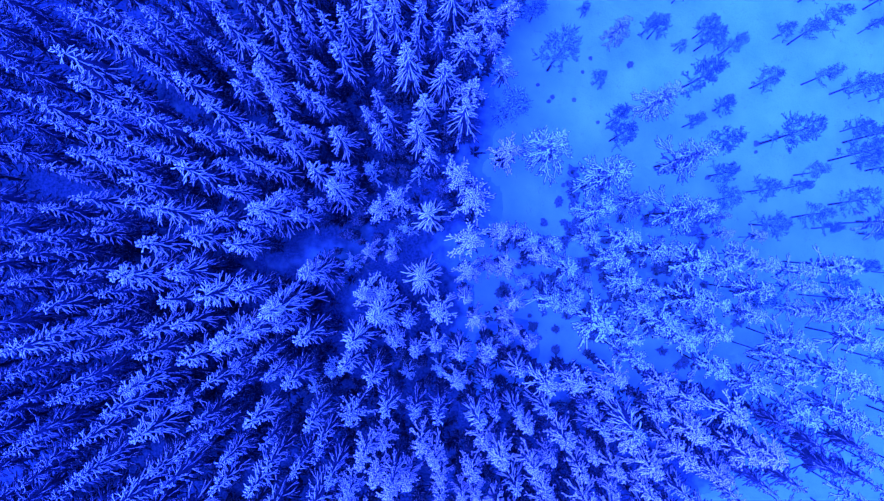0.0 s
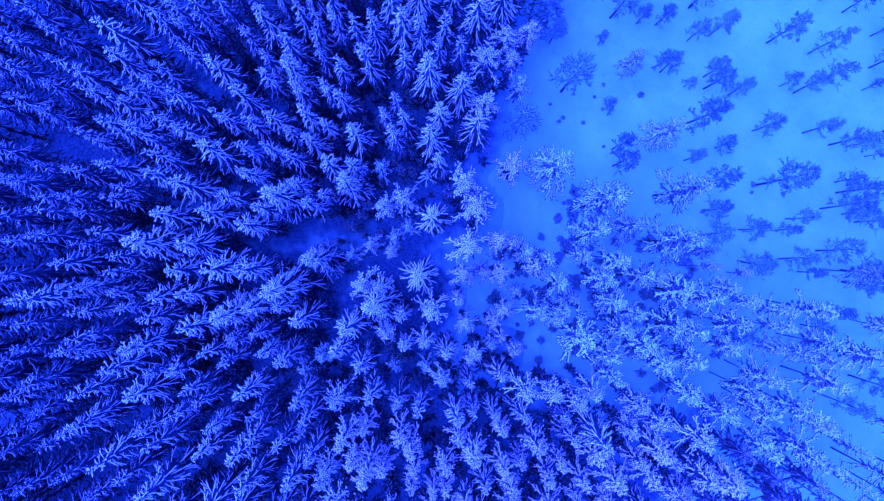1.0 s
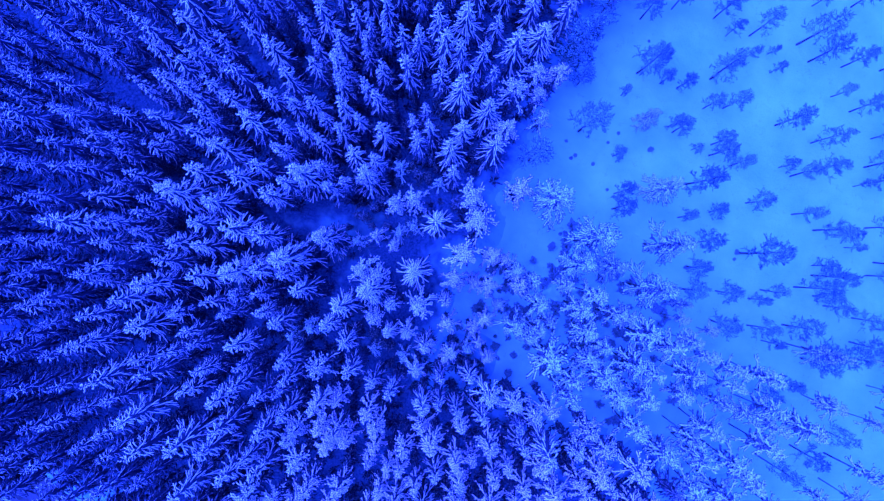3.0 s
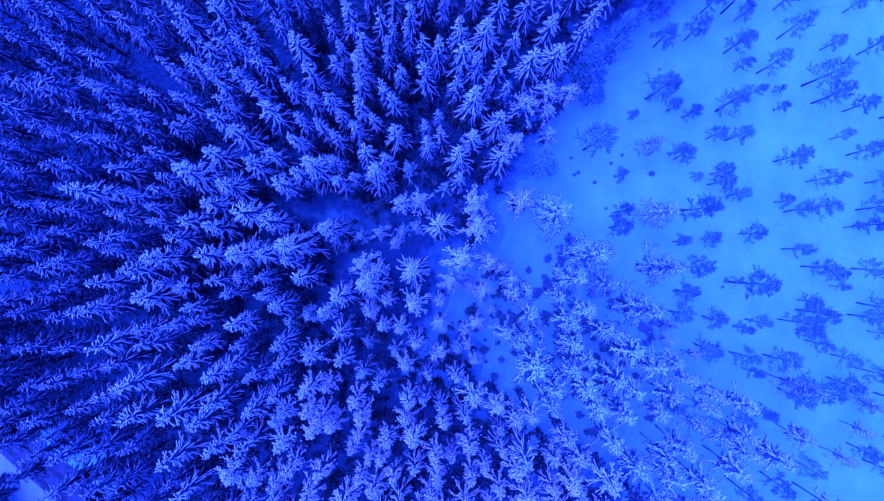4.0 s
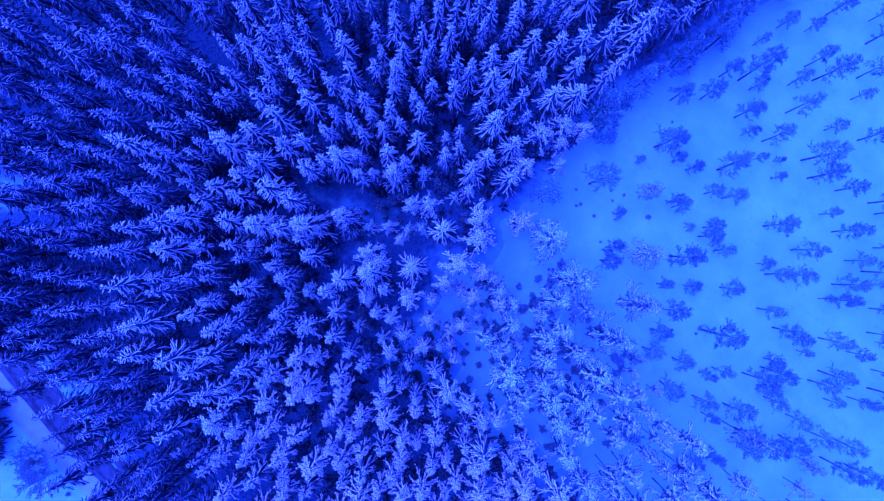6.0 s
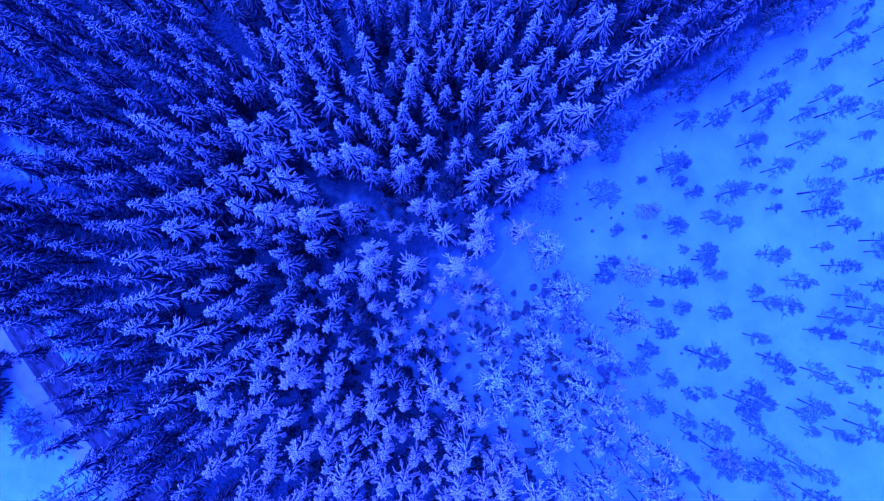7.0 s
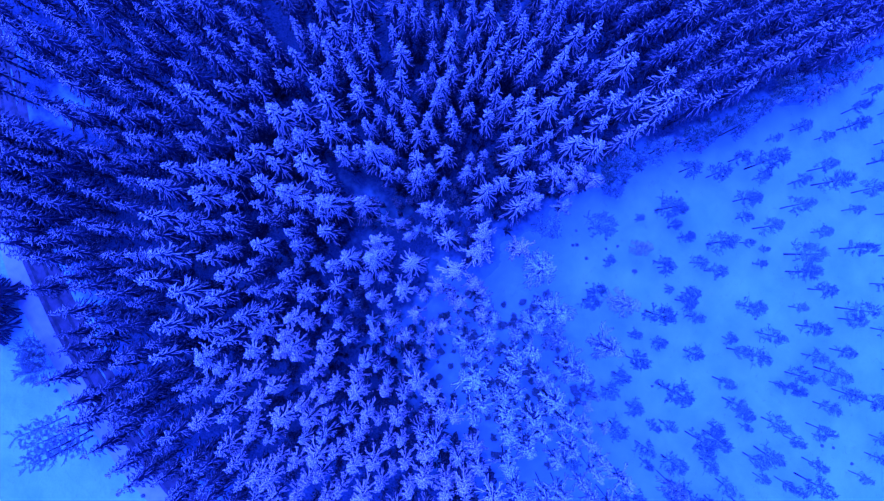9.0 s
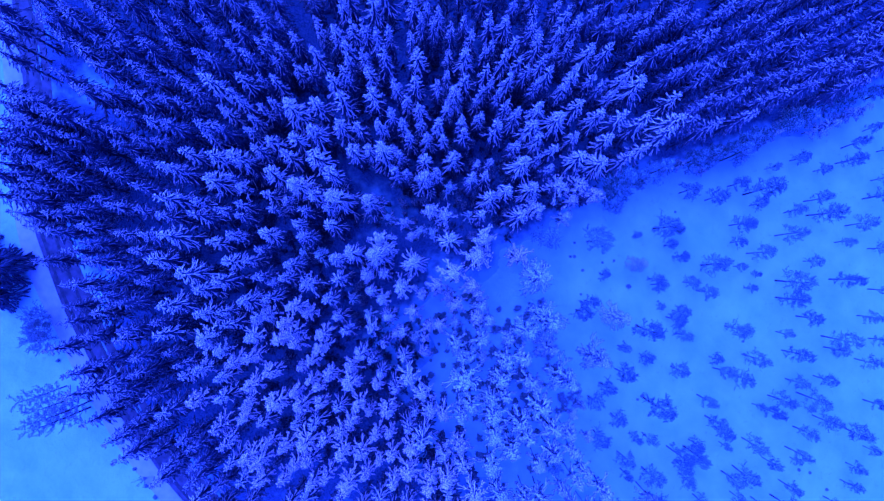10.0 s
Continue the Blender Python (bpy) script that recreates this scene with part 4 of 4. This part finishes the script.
# ---- small things of the clearing, the gaps and the roadside ----
def bare_tree(name, h, limbs, spread, label, category, group="", mat=None, twigs=None):
    """A leafless tree: forked limbs with fine frosted twigs."""
    root = tagged(new(name), label, category, group)
    trunk, crown = Build(), Build()
    bend = rng.uniform(-0.5, 0.5)
    spine = [(bend * math.sin(2.0 * s), 0.3 * math.sin(3 * s), -0.4 + (h + 0.3) * s) for s in (0, 0.1, 0.3, 0.5, 0.7, 0.85, 1.0)]
    r = 0.0095 * h
    trunk.tube(spine, [r * 1.3, r, r * 0.85, r * 0.65, r * 0.45, r * 0.28, r * 0.1], 7)
    for k in range(limbs):
        s = 0.13 + 0.84 * (k + rng.random() * 0.6) / limbs
        p = Vector((bend * math.sin(2.0 * s), 0.3 * math.sin(3 * s), h * s))
        a = 2.4 * k + rng.uniform(-0.4, 0.4)
        L = spread * (0.85 - 0.45 * s) * rng.uniform(0.7, 1.25)
        out = Vector((math.cos(a), math.sin(a), 0))
        m = p + out * L * 0.55 + Vector((0, 0, L * 0.45))
        q = p + out * L + Vector((0, 0, L * rng.uniform(0.55, 0.95)))
        crown.tube([p, m, q], [r * 0.32, r * 0.2, 0.012], 4)
        for j in range(14):
            f = rng.uniform(0.25, 1.0)
            g = p.lerp(m, f * 2) if f < 0.5 else m.lerp(q, f * 2 - 1)
            b2 = a + rng.uniform(-1.2, 1.2)
            tl = L * rng.uniform(0.2, 0.45)
            e = g + Vector((math.cos(b2) * tl, math.sin(b2) * tl, tl * rng.uniform(-0.1, 0.7)))
            crown.finger(g, e, 0.036 + 0.012 * tl)
            for _ in range(2):
                e2 = g.lerp(e, rng.uniform(0.4, 0.9)) + Vector((rng.uniform(-0.4, 0.4), rng.uniform(-0.4, 0.4), rng.uniform(0, 0.3))) * tl
                crown.finger(g.lerp(e, 0.5), e2, 0.025)
    part("trunk", trunk, mat or BIRCH, root)
    part("crown", crown, twigs or TWIG, root, "bare frosted twigs")
    return root


def stand_at(ob, x, y, turn=0.0, s=1.0):
    ob.matrix_basis = Matrix.LocRotScale((x, y, rise(x, y)), Euler((0, 0, turn)), (s, s, s))
    return ob


for x, y, h in BIRCHES:
    stand_at(bare_tree("birch", h, 40, 2.5, "tall leafless birch with frosted twigs beside the snowy road", "birch tree", "birches by the road"), x, y, x)
for x, y, h, spread in ROADSIDE:
    stand_at(bare_tree("roadside_tree", h, 44, spread, "small dense leafless tree with frosted twigs beside the road", "tree", "small trees by the road", mat=BARK, twigs=NEEDLES), x, y, x)
for x, y, h in EDGE:
    plant(EDGE_KINDS, x, y, h, 20.0, 1.2)


def shrub(h):
    """A leafless shrub: many thin stems from one foot."""
    b = Build()
    for k in range(11):
        a = 2.4 * k + rng.uniform(-0.3, 0.3)
        L = h * rng.uniform(0.6, 1.05)
        lean = rng.uniform(0.15, 0.55)
        m = Vector((math.cos(a) * lean * L * 0.4, math.sin(a) * lean * L * 0.4, L * 0.55))
        q = Vector((math.cos(a) * lean * L, math.sin(a) * lean * L, L))
        b.tube([(0, 0, -0.2), m, q], [0.045, 0.035, 0.012], 4)
        for j in range(4):
            g = m.lerp(q, rng.uniform(0, 0.9))
            b2 = a + rng.uniform(-1.3, 1.3)
            b.finger(g, g + Vector((math.cos(b2), math.sin(b2), 0.8)) * L * 0.18, 0.035)
    return b


def bush_mesh(r):
    """A low snow-dusted sapling clump."""
    b = Build()
    for k in range(46):
        a, z = 2.4 * k, rng.uniform(0.05, 1.0)
        d = Vector((math.cos(a) * (1.05 - 0.6 * z), math.sin(a) * (1.05 - 0.6 * z), 0.25 + z)) * r * rng.uniform(0.7, 1.15)
        b.finger((0, 0, 0.1 * r), d, 0.10, fringe=1.4)
    b.tube([(0, 0, -0.2), (0, 0, 0.5 * r)], [0.05, 0.03], 5)
    return b


for x, y, h in SHRUBS:
    ob = new("shrub", shrub(h).mesh("shrub", TWIG))
    tagged(ob, "bare frosted shrub with thin stems in a snowy gap", "shrub", "bare shrubs")
    stand_at(ob, x, y, x)
for x, y in BUSHES:
    r = rng.uniform(0.22, 0.36) if y > 8 else rng.uniform(0.3, 0.6)
    ob = new("sapling", bush_mesh(r).mesh("sapling", NEEDLES))
    tagged(ob, "low dark evergreen sapling in the snow", "sapling", "saplings of the clearing")
    stand_at(ob, x, y, y)
for x, y in DARK_SAPLINGS:
    ob = new("sapling", bush_mesh(rng.uniform(0.4, 0.6) if y > 8 else rng.uniform(0.6, 0.9)).mesh("sapling", NEEDLES))
    tagged(ob, "bushy dark evergreen sapling at the foot of the pines", "sapling", "saplings of the clearing")
    stand_at(ob, x, y, y)
for x, y in VERGE:
    ob = new("shrub", bush_mesh(rng.uniform(0.35, 0.65)).mesh("shrub", NEEDLES))
    tagged(ob, "low dark shrub on the verge of the snowy road", "shrub", "shrubs of the verge")
    stand_at(ob, x, y, y)


# ---- the rest of the wood, past the trees that stand above ----
def joined(name, template_list, spots, full, mat, label, category):
    """Many trees in one mesh."""
    b = Build()
    for x, y, h in spots:
        t = template_list[rng.randrange(len(template_list))]
        s = h / full
        w = s ** 0.6 * rng.uniform(0.9, 1.12)
        a = rng.uniform(0, 6.28)
        ca, sa = math.cos(a) * w, math.sin(a) * w
        i = len(b.v)
        z0 = rise(x, y)
        b.v += [(x + ca * p[0] - sa * p[1], y + sa * p[0] + ca * p[1], z0 + s * p[2]) for p in t.v]
        b.f += [tuple(k + i for k in f) for f in t.f]
    return tagged(new(name, b.mesh(name, mat)), label, category, kind="stuff")


def in_quad(x, y, quad):
    return all((bx - ax) * (y - ay) - (by - ay) * (x - ax) > 0 for (ax, ay), (bx, by) in zip(quad, quad[1:] + quad[:1]))


def wood(x, y):
    """Which trees grow at a place: 's' spruce, 'p' pine, or none."""
    if y < -40 and y < -62 + 4 * math.sin(x * 0.2) and x > -45:
        return ""
    if x < -40 and y < -60 - (x + 45) * 0.64 + 3.0:
        return ""
    if y > 3 and x < 6 + max(0, y - 20) * 0.26:
        return "s"
    if y <= 3 and x < -6 - 0.25 * (y + 20):
        return "s"
    if y < -4 - max(0, x - 20) * 0.12 and x < 95:
        return "p"
    return ""


STANDING = [(x, y) for stand in STANDS for x, y, h in stand[1]] + [(x, y) for x, y, h in SPARE]
ROUTE = along(ROAD, 5.0)
SPOTS = {"s": [], "p": []}
taken = {}
for x, y in STANDING:
    taken.setdefault((int(x // 4), int(y // 4)), []).append((x, y))
for _ in range(36000):
    x, y = rng.uniform(-105, 95), rng.uniform(-75, 105)
    if not any(in_quad(x, y, q) for q in BROAD):
        continue
    dense = in_quad(x, y, DENSE)
    k = "s" if dense else wood(x, y)
    inner = in_quad(x, y, HEART) or in_quad(x, y, DIAGONAL)
    open_pines = k == "p" and in_quad(x, y, HEART) and x > 14
    if not k or (k == "p" and inner and not open_pines) or (in_quad(x, y, HEART) and not open_pines and not dense) or any((x - a) ** 2 + (y - c) ** 2 < r * r for a, c, r in GAPS):
        continue
    if min((x - q.x) ** 2 + (y - q.y) ** 2 for q in ROUTE) < (10.5 if -57 < x < -38 else 9.0 if x > -6 else 7.0) ** 2:
        continue
    if in_quad(x, y, ROADSIDE_GAP) or in_quad(x, y, VERGE_GAP):
        continue
    gap = 3.2 if k == "s" else 4.6 if open_pines else 3.6
    if k == "s" and (inner or in_quad(x, y, CROSS)):
        gap = 2.8 if dense else 3.15
    i, j = int(x // 4), int(y // 4)
    near = [q for a in (-2, -1, 0, 1, 2) for c in (-2, -1, 0, 1, 2) for q in taken.get((i + a, j + c), ())]
    if any((q[0] - x) ** 2 + (q[1] - y) ** 2 < gap * gap for q in near):
        continue
    taken.setdefault((i, j), []).append((x, y))
    SPOTS[k].append((x, y, rng.uniform(13.5, 17.5) if dense else rng.uniform(16.5, 21.5) if k == "s" else rng.uniform(11, 15)))
light_pines = [spruce_crown(rng, h=17.0, reach=0.95 * R, whorls=6, count=5, twigs=1, foot=0.54, thick=1.5, long=False, droop=0.35, ragged=0.45, feather=4, gaps=0.15, core=False) for R in (1.75, 2.0)]
stems = [stem(rng, 19.8, 0.14) for _ in range(2)]
lower = [drooping_boughs(rng, tiers=6, count=6) for _ in range(3)]
joined("wood_undergrowth", lower, SPOTS["s"] + SPARE, 20.0, DARKENED, "dark lower boughs of the surrounding spruces, shade put into their colour", "spruce boughs")
SMALL = []
for x, y in STANDING + [q[:2] for q in SPOTS["s"]]:
    x, y = x + rng.uniform(-2.6, 2.6), y + rng.uniform(-2.6, 2.6)
    if wood(x, y) == "s" and rng.random() < 0.18:
        SMALL.append((x, y, rng.uniform(6.0, 13.0)))
for x, y, r in GAPS[3:]:
    for _ in range(int(r * 2)):
        a, d = rng.uniform(0, 6.28), r * math.sqrt(rng.random())
        SMALL.append((x + d * math.cos(a), y + d * math.sin(a), rng.uniform(4.0, 9.0)))
joined("young_spruces", [drooping_boughs(rng, foot=0.9, tiers=9, count=8, w=0.055) for _ in range(3)], SMALL, 20.0, DARKENED, "young shaded spruces between the tall trunks", "young spruces")
INNER = [q for q in SPOTS["s"] if math.hypot(q[0], q[1]) < (rng.uniform(42, 64) if q[0] > -8 else rng.uniform(29, 40))]
OUTER = [q for q in SPOTS["s"] if q not in INNER]
full_crowns = [spruce_crown(rng, reach=1.2 * R, whorls=8, count=6, twigs=1, foot=0.58) for R in (1.3, 1.5, 1.7, 1.55)]
joined("outer_spruces", full_crowns, SPARE, 20.0, SPARSE_SHADED, "tall sparsely snowed spruces at the far side of the stand, shade in their colour", "spruce wood")
joined("spruce_wood", full_crowns, INNER, 20.0, SPRUCE, "dense wood of snow-laden spruces round the stand", "spruce wood")
joined("outer_spruce_wood", full_crowns, OUTER, 20.0, SPARSE_SHADED, "dense wood of sparsely snowed spruces towards the road, shade in their colour", "spruce wood")
joined("pine_undersides", [pine_underside(rng, reach=0.9) for _ in range(2)], SPOTS["p"], 17.0, DARKENED, "dark inner limbs of the open pine wood", "pine boughs")
joined("pine_wood", light_pines, SPOTS["p"], 17.0, FROST, "open wood of frosted pines", "pine wood")
joined("wood_trunks", stems, SPOTS["s"] + SPOTS["p"] + SPARE, 20.0, BARK, "dark bare trunks of the surrounding wood", "tree trunks")


def clump(r):
    """Low dark undergrowth of the forest floor."""
    b = Build()
    for k in range(9):
        a = 2.4 * k
        z = rng.uniform(0.1, 1.0)
        b.spike((0, 0, 0), Vector((math.cos(a) * (1.2 - 0.7 * z), math.sin(a) * (1.2 - 0.7 * z), 0.2 + 1.1 * z)) * r * rng.uniform(0.6, 1.2), 0.08, fringe=1.6)
    return b


def thicket(r):
    """A low dense evergreen tuft under the pines."""
    b = Build()
    for k in range(16):
        a, z = 2.4 * k, rng.uniform(0.0, 0.8)
        b.spike((0, 0, 0.05), Vector((math.cos(a) * (1.1 - 0.6 * z), math.sin(a) * (1.1 - 0.6 * z), 0.12 + 0.7 * z)) * r * rng.uniform(0.6, 1.2), 0.13, fringe=1.7)
    return b


THICKET = []
for stand in STANDS:
    if stand[0] == "pine":
        for x, y, h in stand[1]:
            if 5 < x < 36 and -16 < y < 9:
                THICKET += [(x + rng.gauss(0, 1.3), y + rng.gauss(0, 1.3), rng.uniform(0.5, 1.25)) for _ in range(6)]
joined("pine_undergrowth", [thicket(0.9) for _ in range(4)], THICKET, 1.0, NEEDLES, "low dark evergreen undergrowth at the feet of the pines", "undergrowth")
FLOOR = []
for stand in STANDS:
    if stand[0] in ("spruce", "old_spruce"):
        for x, y, h in stand[1]:
            FLOOR += [(x + rng.uniform(-2.4, 2.4), y + rng.uniform(-2.4, 2.4), rng.uniform(0.5, 1.4)) for _ in range(5)]
for x, y, h in SPOTS["s"]:
    FLOOR.append((x + rng.uniform(-2.4, 2.4), y + rng.uniform(-2.4, 2.4), rng.uniform(0.5, 1.4)))
FLOOR = [q for q in FLOOR if min(math.hypot(q[0] - a, q[1] - c) for a, c in PATHS) > 3.0]
FLOOR = [q for q in FLOOR if wood(q[0], q[1]) == "s" or in_quad(q[0], q[1], DENSE)]
joined("forest_undergrowth", [clump(1.1) for _ in range(4)], FLOOR, 1.0, DARKENED, "low dark undergrowth between the spruce trunks", "undergrowth")
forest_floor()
